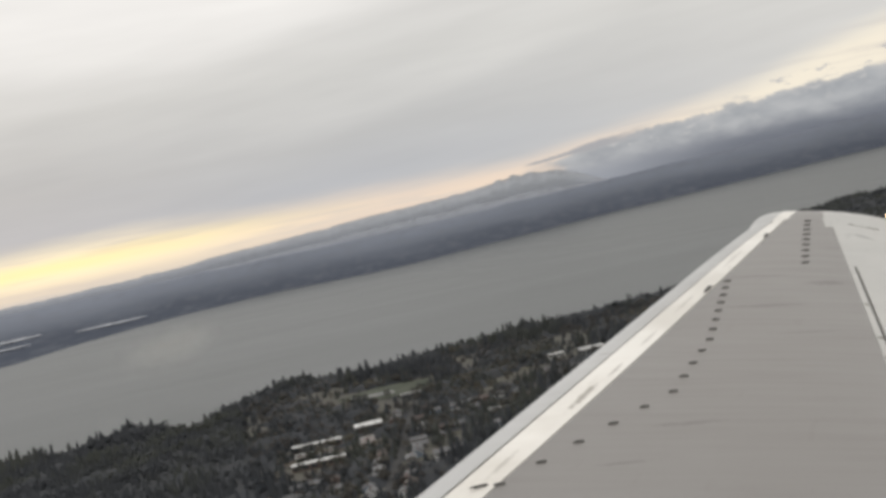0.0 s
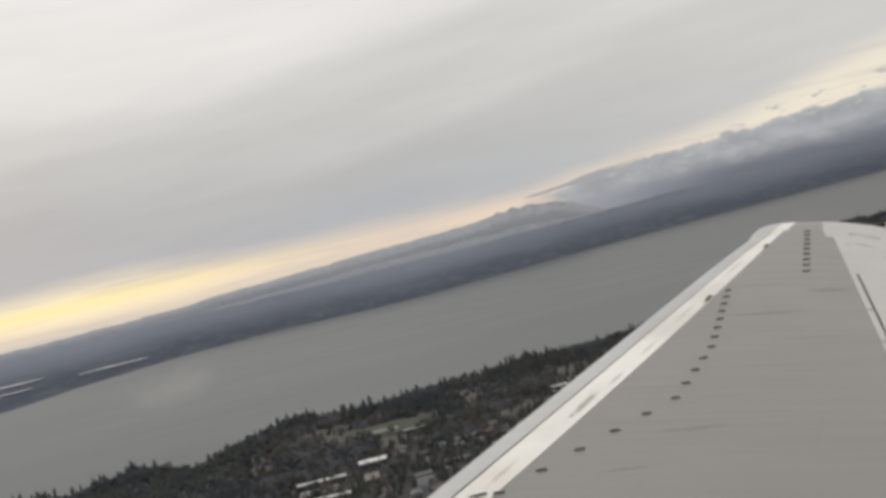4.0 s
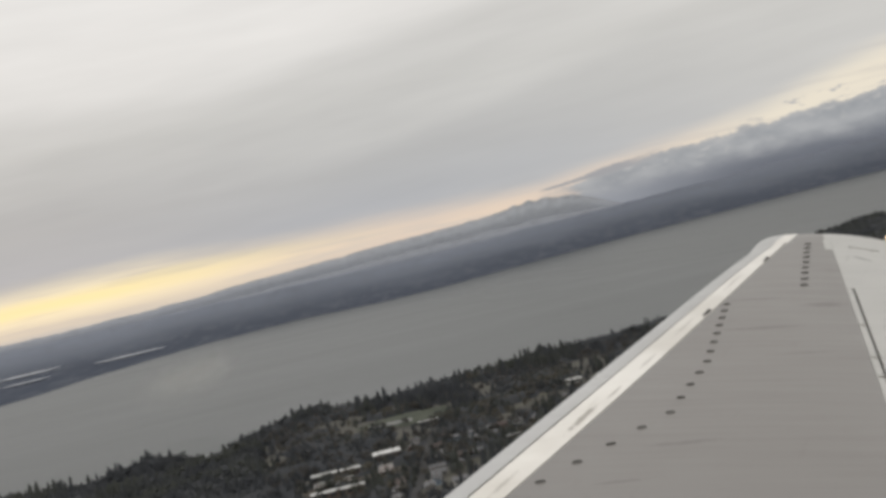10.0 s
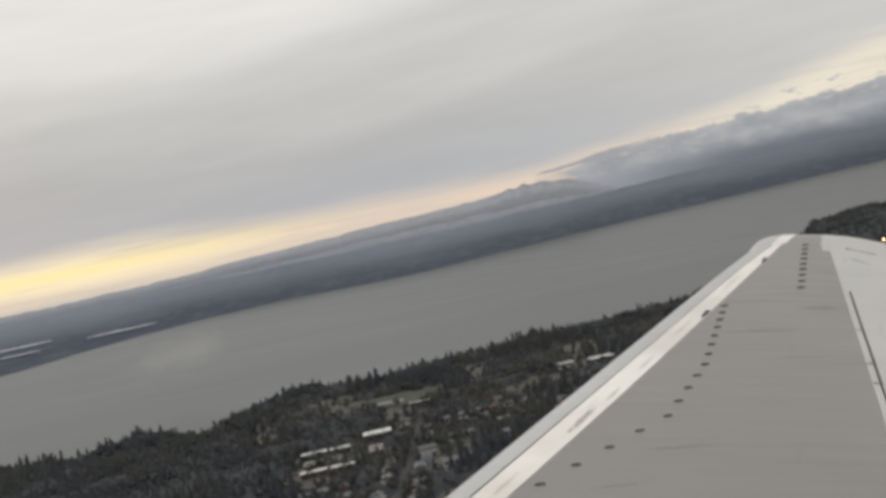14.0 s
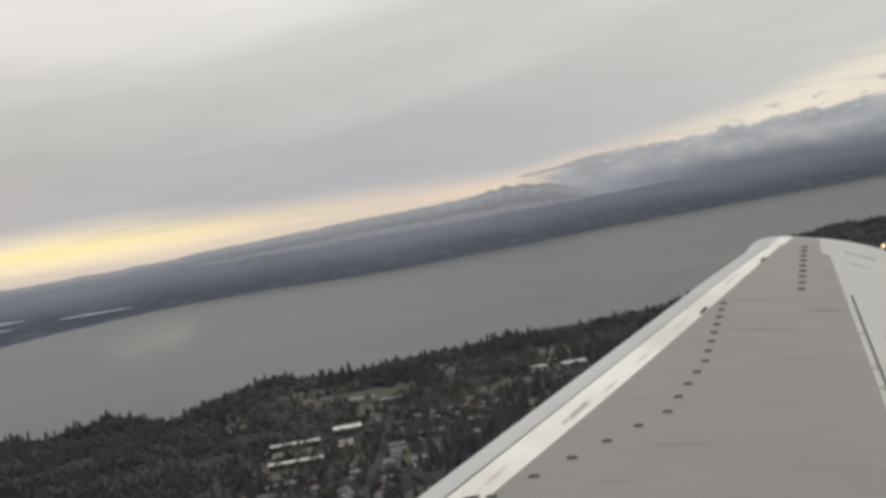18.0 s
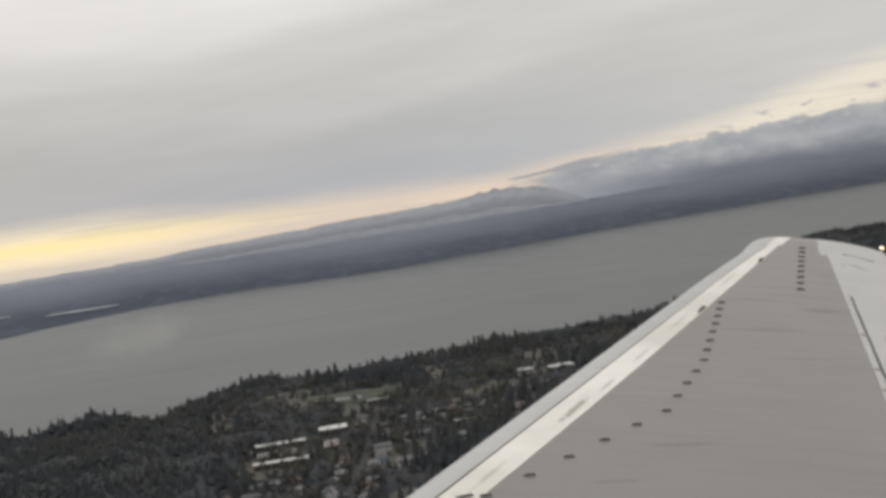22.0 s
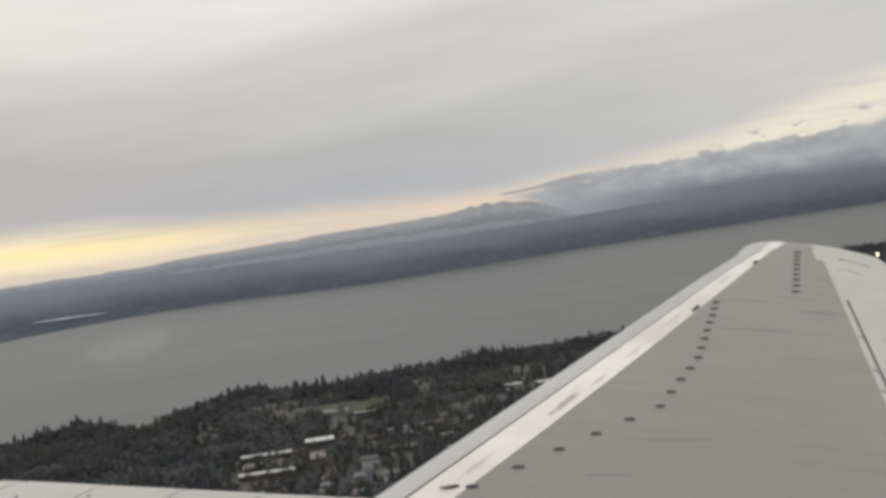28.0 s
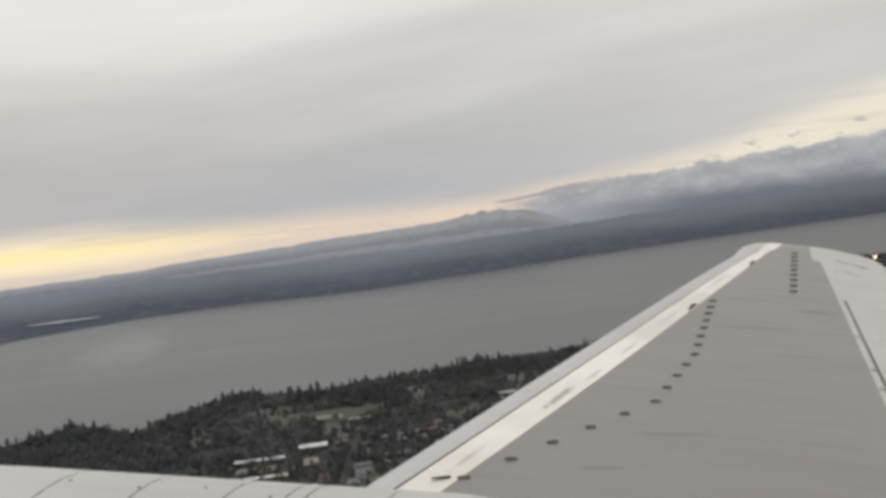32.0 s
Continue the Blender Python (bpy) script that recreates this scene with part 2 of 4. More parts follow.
def wing_paint(name, col, dark, rough, metal=0.0, mark=0.35, lines=0.45, stains=()):
    """Sprayed metal: faint chordwise streaks, soft blotches, fine scuffs."""
    mat, net, bsdf = material(name, rough, metal, 0.5)
    c = coords(net)
    broad = net.noise(c, 0.8, 3.0, 0.5)
    st = net.noise(scaled(net, c, 14.0, 0.9, 1.0), 1.0, 4.0, 0.55)
    scuff = net.noise(scaled(net, c, 30.0, 6.0, 1.0), 1.0, 3.0, 0.6)
    f = net.m("ADD", net.m("MULTIPLY", net.ramp(broad, 0.35, 0.65), 0.55), net.m("MULTIPLY", net.ramp(st, 0.50, 0.74), lines))
    colour = net.mix(net.m("MULTIPLY", f, mark), col, dark)
    colour = net.mix(net.m("MULTIPLY", net.ramp(scuff, 0.64, 0.74), mark * 2.0 * lines), colour, dark)
    s = net.node("ShaderNodeSeparateXYZ")
    net.put(s.inputs[0], c)
    swept = net.vec(net.m("MULTIPLY", s.outputs[0], 1.5), net.m("MULTIPLY", net.m("ADD", s.outputs[1], net.m("MULTIPLY", s.outputs[0], 0.52)), 7.0), 0.0)
    blot = net.noise(swept, 1.0, 4.0, 0.6)
    colour = net.mix(net.m("MULTIPLY", net.ramp(blot, 0.62, 0.76), mark), colour, dark)
    # single dirt marks: place, half length, half width, slope of the long side, weight
    ragged = net.m("MULTIPLY", net.m("SUBTRACT", net.noise(scaled(net, c, 16.0, 22.0, 1.0), 1.0, 4.0, 0.65), 0.5), 1.5)
    for a0, b0, long, wide, slope, weight in stains:
        du = net.m("SUBTRACT", s.outputs[0], a0)
        dv = net.m("SUBTRACT", s.outputs[1], b0)
        k = 1.0 / math.sqrt(1 + slope * slope)
        u = net.m("MULTIPLY", net.m("ADD", net.m("MULTIPLY", du, k), net.m("MULTIPLY", dv, slope * k)), 1.0 / long)
        v = net.m("MULTIPLY", net.m("SUBTRACT", net.m("MULTIPLY", dv, k), net.m("MULTIPLY", du, slope * k)), 1.0 / wide)
        d = net.m("ADD", net.m("SQRT", net.m("ADD", net.m("MULTIPLY", u, u), net.m("MULTIPLY", v, v))), ragged)
        colour = net.mix(net.m("MULTIPLY", net.m("SUBTRACT", 1.0, net.ramp(d, 0.2, 1.0)), weight), colour, tuple(0.7 * q for q in dark))
    net.put(bsdf.inputs["Base Color"], colour)
    net.put(bsdf.inputs["Roughness"], net.ramp(st, 0.2, 0.8, rough - 0.06, rough + 0.1, False))
    bump(net, bsdf, broad, 0.12, 0.01)
    return mat


grey_skin = wing_paint("grey_wing_paint", (0.248, 0.237, 0.228), (0.204, 0.187, 0.177), 0.40, 0.0, mark=0.4, lines=0.3, stains=(
    (9.04, -3.85, 0.30, 0.10, -6.0, 0.75), (9.26, -3.30, 0.50, 0.05, -9.0, 0.6), (8.31, -3.06, 0.45, 0.06, -7.0, 0.6), (5.73, -1.71, 0.35, 0.04, -6.0, 0.6),
    (5.14, -1.16, 0.25, 0.03, -5.0, 0.55), (7.58, -3.14, 0.4, 0.04, -6.0, 0.4), (10.41, -4.47, 0.3, 0.05, -7.0, 0.4)))
bright_metal = wing_paint("bare_bright_metal", (0.90, 0.875, 0.825), (0.42, 0.38, 0.32), 0.36, 0.5, mark=0.6, lines=0.08, stains=(
    (6.26, -1.10, 0.36, 0.036, -0.56, 0.8), (6.75, -1.41, 0.24, 0.02, -0.57, 0.5), (5.18, -0.44, 0.30, 0.025, -0.56, 0.4), (7.46, -1.81, 0.30, 0.022, -0.57, 0.4),
    (8.43, -2.35, 0.45, 0.02, -0.57, 0.35), (9.97, -3.23, 0.5, 0.022, -0.57, 0.4)))
slat_metal = wing_paint("slat_metal", (0.56, 0.56, 0.555), (0.36, 0.36, 0.36), 0.34, 0.85, mark=0.45, lines=0.12)
white_paint = wing_paint("white_paint", (0.515, 0.51, 0.49), (0.36, 0.36, 0.35), 0.45, 0.0, mark=0.5, lines=0.2, stains=((10.94, -4.98, 0.20, 0.05, 0.45, 0.9), (10.26, -5.16, 0.12, 0.03, 0.4, 0.5), (9.34, -4.94, 0.12, 0.02, 0.4, 0.5)))
cowl_paint = wing_paint("cowl_paint", (0.50, 0.495, 0.48), (0.36, 0.35, 0.33), 0.38, 0.0, mark=0.5, lines=0.25)
seam_dark = mottled("seam_dark", (0.03, 0.03, 0.03), (0.06, 0.055, 0.05), 6.0, 0.8)
vane_metal = mottled("vane_metal", (0.165, 0.16, 0.15), (0.235, 0.23, 0.22), 9.0, 0.6, 0.1)
grime = mottled("grime", (0.16, 0.145, 0.12), (0.3, 0.28, 0.25), 5.0, 0.8)
lamp_glass, _net, _b = material("lit_lamp", 0.3)
_b.inputs["Base Color"].default_value = (1, 0.85, 0.6, 1)
_b.inputs["Emission Color"].default_value = (1.0, 0.72, 0.42, 1)
_b.inputs["Emission Strength"].default_value = 5.0

forest_tone = island("conifer_needles", (0.048, 0.052, 0.058), (0.056, 0.059, 0.064), (0.064, 0.068, 0.059))
bare_tone = island("bare_winter_twigs", (0.072, 0.069, 0.067), (0.086, 0.081, 0.075), (0.110, 0.101, 0.082))
thicket = mottled("thicket", (0.047, 0.051, 0.057), (0.058, 0.060, 0.064), 0.05, 0.95, spec=0.1, fleck=(0.066, 0.066, 0.060), world_place=True)
bark = mottled("bark", (0.05, 0.04, 0.032), (0.11, 0.09, 0.07), 1.2, 0.9, stretch=(1, 1, 0.3))
soil = mottled("wooded_ground", (0.072, 0.070, 0.064), (0.112, 0.106, 0.090), 0.03, 0.95, fleck=(0.118, 0.122, 0.088), world_place=True)
dry_lawn = mottled("dry_garden", (0.085, 0.08, 0.06), (0.125, 0.115, 0.088), 0.1, 0.95, world_place=True)
lawn = mottled("winter_lawn", (0.050, 0.060, 0.043), (0.074, 0.080, 0.060), 0.05, 0.95, world_place=True)
court = mottled("worn_court", (0.16, 0.165, 0.16), (0.22, 0.22, 0.21), 0.1, 0.9, world_place=True)
asphalt = mottled("street_asphalt", (0.045, 0.045, 0.046), (0.062, 0.061, 0.061), 0.12, 0.9, world_place=True)
bluff_soil = mottled("shore_bluff", (0.07, 0.06, 0.05), (0.14, 0.12, 0.10), 0.05, 0.95, world_place=True)
pale_roof = mottled("white_membrane_roof", (0.72, 0.72, 0.71), (0.55, 0.55, 0.54), 0.25, 0.7)
shingle_mats = [mottled("shingles_" + k, a, b, 0.8, 0.9, per_thing=0.25) for k, a, b in (
    ("grey", (0.12, 0.12, 0.125), (0.18, 0.18, 0.185)), ("brown", (0.095, 0.083, 0.075), (0.14, 0.125, 0.115)),
    ("pale", (0.15, 0.15, 0.155), (0.215, 0.215, 0.215)), ("red", (0.105, 0.085, 0.08), (0.14, 0.115, 0.108)))]
siding_mats = [mottled("siding_" + k, a, b, 0.9, 0.8, per_thing=0.15) for k, a, b in (
    ("white", (0.42, 0.42, 0.41), (0.58, 0.58, 0.56)), ("tan", (0.19, 0.18, 0.165), (0.25, 0.24, 0.225)),
    ("blue", (0.18, 0.22, 0.27), (0.26, 0.3, 0.35)), ("brick", (0.13, 0.095, 0.082), (0.18, 0.135, 0.118)))]
pane_mat = mottled("window_glass", (0.04, 0.045, 0.05), (0.08, 0.085, 0.09), 0.6, 0.15, spec=0.8)
trim_white = mottled("trim_white", (0.6, 0.6, 0.58), (0.72, 0.72, 0.7), 1.5, 0.6)

water_mat, net, bsdf = material("sound_water", 0.28, 0.0, 0.26)
pw = place(net)
swell = net.noise(scaled(net, pw, 0.016, 0.012, 1.0), 1.0, 4.0, 0.6)
chop = net.noise(scaled(net, pw, 0.12, 0.2, 1.0), 1.0, 3.0, 0.6)
slick = net.noise(scaled(net, pw, 0.0012, 0.004, 1.0), 1.0, 4.0, 0.55, 0.6)
net.put(bsdf.inputs["Base Color"], net.mix(net.ramp(slick, 0.35, 0.65), (0.054, 0.061, 0.064), (0.062, 0.070, 0.071)))
net.put(bsdf.inputs["Roughness"], net.ramp(slick, 0.3, 0.7, 0.35, 0.40, False))
bump(net, bsdf, net.m("ADD", net.m("MULTIPLY", swell, 0.6), net.m("MULTIPLY", chop, 0.35)), 0.30, 2.2)


inlet_mat = mottled("inlet_water", (0.30, 0.32, 0.36), (0.36, 0.38, 0.41), 0.004, 0.5, world_place=True)


def hazed_land(name, low, high, z0, z1, rise=0.0):
    """Distant woods, air haze painted in: the farther slopes are paler, with dim fields and clearings."""
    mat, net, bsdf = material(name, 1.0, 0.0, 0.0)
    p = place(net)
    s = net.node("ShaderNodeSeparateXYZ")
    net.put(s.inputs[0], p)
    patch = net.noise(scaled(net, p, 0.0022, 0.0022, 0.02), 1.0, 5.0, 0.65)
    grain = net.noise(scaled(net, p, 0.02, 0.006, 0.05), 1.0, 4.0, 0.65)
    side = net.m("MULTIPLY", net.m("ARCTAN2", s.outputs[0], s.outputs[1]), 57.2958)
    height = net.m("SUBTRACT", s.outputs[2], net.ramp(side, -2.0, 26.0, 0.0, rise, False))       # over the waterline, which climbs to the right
    # haze in the base colour: low tone at the water, paler tone up the slope
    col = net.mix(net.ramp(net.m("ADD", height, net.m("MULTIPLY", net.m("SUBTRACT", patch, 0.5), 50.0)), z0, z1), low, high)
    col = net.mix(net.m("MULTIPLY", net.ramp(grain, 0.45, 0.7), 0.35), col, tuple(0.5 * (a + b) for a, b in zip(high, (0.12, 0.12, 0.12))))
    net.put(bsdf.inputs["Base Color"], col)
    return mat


far_woods = hazed_land("hazed_woods", (0.080, 0.090, 0.114), (0.226, 0.246, 0.290), 10.0, 142.0, 80.0)
# hills and peaks: paleness of distant air is mixed into the base colour
far_hills = hazed_land("hazy_hills", (0.300, 0.320, 0.362), (0.355, 0.375, 0.412), 125.0, 182.0)
far_peaks = hazed_land("hazed_peaks", (0.312, 0.332, 0.374), (0.435, 0.453, 0.486), 122.0, 235.0)


# ---------------------------------------------------------------- mesh helpers
def link_mesh(name, verts, faces, mat, parent=None, label="", smooth=False):
    me = bpy.data.meshes.new(name)
    me.from_pydata([tuple(v) for v in verts], [], faces)
    me.validate()
    me.materials.append(mat)
    if smooth:
        me.shade_smooth()
    ob = new(name, me)
    if parent is not None:
        ob.parent = parent
    if label:
        ob["label"] = label
    return ob


def part(name, bm, mat, parent, label=""):
    me = bpy.data.meshes.new(name)
    bmesh.ops.recalc_face_normals(bm, faces=bm.faces)
    bm.to_mesh(me)
    bm.free()
    me.materials.append(mat)
    ob = new(name, me)
    if parent is not None:
        ob.parent = parent
    if label:
        ob["label"] = label
    return ob


def box(bm, x0, y0, z0, x1, y1, z1, m=None):
    vs = [bm.verts.new(Vector(p)) for p in ((x0, y0, z0), (x1, y0, z0), (x1, y1, z0), (x0, y1, z0), (x0, y0, z1), (x1, y0, z1), (x1, y1, z1), (x0, y1, z1))]
    for f in ((0, 3, 2, 1), (4, 5, 6, 7), (0, 1, 5, 4), (1, 2, 6, 5), (2, 3, 7, 6), (3, 0, 4, 7)):
        bm.faces.new([vs[i] for i in f])
    if m is not None:
        bmesh.ops.transform(bm, matrix=m, verts=vs)
    return vs


def lerp_table(table, x):
    xs = [a for a, _ in table]
    ys = [b for _, b in table]
    return float(np.interp(x, xs, ys))


def polar(az, r, z=0.0):
    a = radians(az)
    return Vector((r * math.sin(a), r * math.cos(a), z))


# ---------------------------------------------------------------- water, near land, far shore
# shore of the near land: degrees to the right of the middle, metres
SHORE = [(-80, 4700), (-62, 2200), (-48, 1300), (-34, 1200), (-24, 1190), (-21, 1150), (-17.5, 1215), (-15, 1100), (-12, 1200), (-9.5, 1275), (-6.3, 1200),
         (-3.4, 1265), (2.4, 1310), (9.5, 1350), (12.5, 1450), (15.4, 1750), (16.6, 2280), (18.5, 2400), (21, 2330), (27, 2120), (40, 2500), (60, 3600), (80, 4700)]
FAR = [(-60, 2400), (-35, 2800), (-22, 3480), (-19.3, 3800), (-14, 4300), (-9, 4560), (-5, 4350), (0.3, 4480), (6, 4580), (10, 4630), (15, 4600), (20, 4660), (35, 4660), (60, 4660)]


def shore(az):
    a = (az + 180) % 360 - 180
    base = 4700 if abs(a) >= 80 else lerp_table(SHORE, a)
    return base * (1 + 0.012 * noise.noise((a * 0.9, 3.1, 0)) + 0.006 * noise.noise((a * 3.3, 8.1, 0)))


def land_z(x, y):
    r = math.hypot(x, y)
    s = shore(math.degrees(math.atan2(x, y)))
    back = max(0.0, s - r)
    up = min(1.0, back / 55.0)
    up = up * up * (3 - 2 * up)
    roll = 5.0 * noise.noise((x * 0.004, y * 0.004, 1.7)) + 2.0 * noise.noise((x * 0.013, y * 0.013, 4.2))
    az = math.degrees(math.atan2(x, y))
    hill = 0.0
    if y > 0 and az > 14 and r > 1450:
        k, m = min(1.0, (az - 14) / 9.0), min(1.0, (r - 1450) / 500.0)
        hill = 25.0 * k * k * (3 - 2 * k) * m * min(1.0, back / 220.0)
    return -1.5 + up * (21.5 + roll) + hill


def sea_z(az, r):
    """The sound reaches farther to the right than the place does: its far part climbs a little there, as a wider sound would look."""
    a = (az + 180) % 360 - 180
    lift = 65.0 * min(1.3, max(0.0, (a + 2) / 22.0)) * max(0.0, min(1.0, (100 - a) / 40.0))
    k = min(1.0, max(0.0, (r - 2400) / 2250.0))
    return lift * k * k * (3 - 2 * k)


def build_ground():
    n = 96
    vs = [(0, 0, -6)] + [(6000 * math.sin(2 * math.pi * i / n), 6000 * math.cos(2 * math.pi * i / n), -6) for i in range(n)]
    link_mesh("ground", vs, [(0, 1 + (i + 1) % n, 1 + i) for i in range(n)], soil)
    tagged(bpy.data.objects["ground"], "dark sea bed under the sound and the land", "ground", kind="structure")
    n = 240
    rad = [120, 600, 900, 1200, 1700, 2100, 2400, 2700, 3000, 3300, 3600, 3900, 4200, 4500, 4800, 4980]
    vs, fs = [], []
    for r in rad:
        for i in range(n):
            p = polar(360.0 * i / n, r)
            vs.append((p.x, p.y, sea_z(360.0 * i / n, r)))
    for k in range(len(rad) - 1):
        for i in range(n):
            j = (i + 1) % n
            fs.append((k * n + i, (k + 1) * n + i, (k + 1) * n + j, k * n + j))
    w = link_mesh("water", vs, fs, water_mat, smooth=True)
    tagged(w, "wide grey sound with a dull rippled surface", "water", kind="structure")


def build_near_land():
    fr = [0.0, 0.12, 0.2, 0.28] + list(np.linspace(0.34, 0.92, 40)) + [0.935, 0.95, 0.96, 0.97, 0.98, 0.99, 1.0, 1.006]
    azs = list(np.arange(-180, -60, 6.0)) + list(np.arange(-60, 60, 0.6)) + list(np.arange(60, 180, 6.0))
    vs, fs = [], []
    for a in azs:
        s = shore(a)
        for f in fr:
            p = polar(a, s * f)
            vs.append((p.x, p.y, land_z(p.x, p.y) if f <= 1 else -3.0))
    m = len(fr)
    k = len(azs)
    for i in range(k):
        j = (i + 1) % k
        for q in range(m - 1):
            fs.append((i * m + q, j * m + q, j * m + q + 1, i * m + q + 1))
    ob = link_mesh("near_land", vs, fs, soil, smooth=True)
    tagged(ob, "wooded headland with brown winter soil above the sound", "land", kind="structure")


FAR_END = 4850.0


def far_z(a, r):
    s = lerp_table(FAR, a) * (1 + 0.006 * noise.noise((a * 0.8, 1, 2)) + 0.0025 * noise.noise((a * 3, 1, 5)))
    f = (r - s) / (FAR_END - s)
    if f <= 0:
        return sea_z(a, s) - 2.0
    k = min(1.0, f * 8)
    return sea_z(a, s) + 5.0 * min(1, f / 0.04) + 128 * f ** 2.2 + k * (5 * noise.noise((a * 0.5, f * 3, 3)) + 3 * noise.noise((a * 4.0, f * 9, 3)))


def build_far_shore():
    vs, fs = [], []
    azs = np.arange(-58, 58, 0.35)
    fr = [-0.004, 0.0, 0.04, 0.08, 0.15, 0.25, 0.36, 0.48, 0.6, 0.72, 0.84, 0.94, 1.0]
    for a in azs:
        s = lerp_table(FAR, a) * (1 + 0.006 * noise.noise((a * 0.8, 1, 2)) + 0.0025 * noise.noise((a * 3, 1, 5)))
        for f in fr:
            r = s + (FAR_END - s) * f
            vs.append(polar(a, r, far_z(a, r)))
    m = len(fr)
    for i in range(len(azs) - 1):
        for q in range(m - 1):
            fs.append((i * m + q, (i + 1) * m + q, (i + 1) * m + q + 1, i * m + q + 1))
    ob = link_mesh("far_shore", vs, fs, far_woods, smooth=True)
    tagged(ob, "long low wooded island across the water, distance haze in its colour", "shore", kind="structure")
    # narrow inlets that show as pale slits among the far woods
    for a0, a1, e0, half in ((-19.2, -15.7, -1.85, 0.05), (-24.0, -20.6, -1.62, 0.05), (-23.5, -21.2, -1.95, 0.035)):
        vs, fs = [], []
        n = 24
        for i in range(n + 1):
            a = a0 + (a1 - a0) * i / n
            w = half * math.sin(math.pi * i / n) ** 0.5 * (0.8 + 0.4 * noise.noise((a * 2, 5, 5)))
            for d in (-w, w):
                t = math.tan(radians(-(e0 + d)))
                r = 3200.0
                while r < 4840 and H - r * t > far_z(a, r) + 5.0:
                    r += 4.0
                vs.append(polar(a, r, H - r * t))
        for i in range(n):
            fs.append((2 * i, 2 * i + 2, 2 * i + 3, 2 * i + 1))
        ob = link_mesh("inlet_water", vs, fs, inlet_mat)
        tagged(ob, "pale narrow inlet shining among distant woods", "water", kind="structure")


def ridge(name, mat, r, table, rough, label, base=60.0):
    """A distant ridge: a rounded wall of slopes whose crest follows the table (degrees, degrees of height)."""
    vs, fs = [], []
    azs = np.arange(table[0][0], table[-1][0], 0.12)
    for a in azs:
        e = lerp_table(table, a) + rough * (noise.noise((a * 0.7, 2, r)) + 0.6 * noise.noise((a * 2.3, 4, r)) + 0.35 * noise.noise((a * 6.1, 6, r)))
        zt = H + r * math.tan(radians(e))
        for k, (rr, zz) in enumerate(((-60, 0.0), (-40, 0.34), (-20, 0.68), (0, 1.0), (14, 0.4))):
            vs.append(polar(a, r + rr + 6 * noise.noise((a * 3, k, 1)), base + (zt - base) * zz))
    for i in range(len(azs) - 1):
        for q in range(4):
            fs.append((i * 5 + q, (i + 1) * 5 + q, (i + 1) * 5 + q + 1, i * 5 + q + 1))
    ob = link_mesh(name, vs, fs, mat, smooth=True)
    tagged(ob, label, "hills", kind="structure")


build_ground()
build_near_land()
build_far_shore()
ridge("hazy_hills_backdrop", far_hills, 4925, [(-58, -0.5), (-30, -0.45), (-16, -0.4), (-10, -0.25), (-4, 0.0), (2, 0.12), (4, 0.18), (8, -0.1), (13, -0.4), (24, -0.5), (58, -0.5)], 0.06, "blue-grey hills with the mist put into their colour", 60)
ridge("mountain_backdrop", far_peaks, 4985, [(-58, -0.2), (-20, -0.05), (-14, 0.1), (-11.8, 0.28), (-9, 0.38), (-5, 0.6), (-1.5, 0.72), (1.0, 0.82), (2.2, 0.93), (2.6, 1.08), (2.9, 1.0), (3.3, 1.2), (3.7, 1.04), (4.2, 1.14), (4.8, 1.0), (5.5, 0.98), (6.5, 0.62), (7.5, 0.15), (8.5, -0.3), (10.5, -0.7), (24, -0.8), (58, -0.8)], 0.06, "snow-dusted mountains under the cloud, paled by haze in their colour", 90)

def build_smear():
    """Stand-in for a smear on the cabin window: a few curved veils added over the water, densest in the middle."""
    mat = bpy.data.materials.new("smear_veil")
    mat.use_nodes = True
    net = Net(mat.node_tree)
    mat.node_tree.nodes.clear()
    uv = net.node("ShaderNodeTexCoord").outputs["Object"]
    sp = net.node("ShaderNodeSeparateXYZ")
    net.put(sp.inputs[0], uv)
    x, z = net.m("MULTIPLY", sp.outputs[0], 1.0 / 85.0), net.m("MULTIPLY", sp.outputs[2], 1.0 / 34.0)
    torn = net.m("SUBTRACT", net.noise(scaled(net, uv, 0.018, 0.018, 0.035), 1.0, 4.0, 0.55), 0.5)
    rim = net.m("ADD", net.m("SQRT", net.m("ADD", net.m("MULTIPLY", x, x), net.m("MULTIPLY", z, z))), net.m("MULTIPLY", torn, 1.1))
    veil = net.m("MULTIPLY", net.m("SUBTRACT", 1.0, net.ramp(rim, 0.0, 0.95)), 0.21)
    dif, clear_, both = net.node("ShaderNodeBsdfDiffuse"), net.node("ShaderNodeBsdfTransparent"), net.node("ShaderNodeMixShader")
    dif.inputs[0].default_value = (0.80, 0.79, 0.76, 1)
    net.put(both.inputs[0], veil)
    net.t.links.new(clear_.outputs[0], both.inputs[1])
    net.t.links.new(dif.outputs[0], both.inputs[2])
    net.t.links.new(both.outputs[0], net.node("ShaderNodeOutputMaterial").inputs[0])
    root = new("cloud_wisp")
    root.matrix_world = pose(*polar(-15.0, 1500, 70), 0, -9, 15.0)
    tagged(root, "thin torn pale veils above the water, standing in for a window smear", "cloud", kind="stuff")
    for k in range(3):
        vs, fs = [], []
        for i in range(17):
            for j in range(9):
                u, w = -120 + 15 * i, -56 + 14 * j
                vs.append((u, 14 * k + 22 * noise.noise((u * 0.012, w * 0.02, k)) - 0.0012 * u * u, w))
        for i in range(16):
            for j in range(8):
                fs.append((i * 9 + j, (i + 1) * 9 + j, (i + 1) * 9 + j + 1, i * 9 + j + 1))
        link_mesh("veil", vs, fs, mat, root, smooth=True)


build_smear()

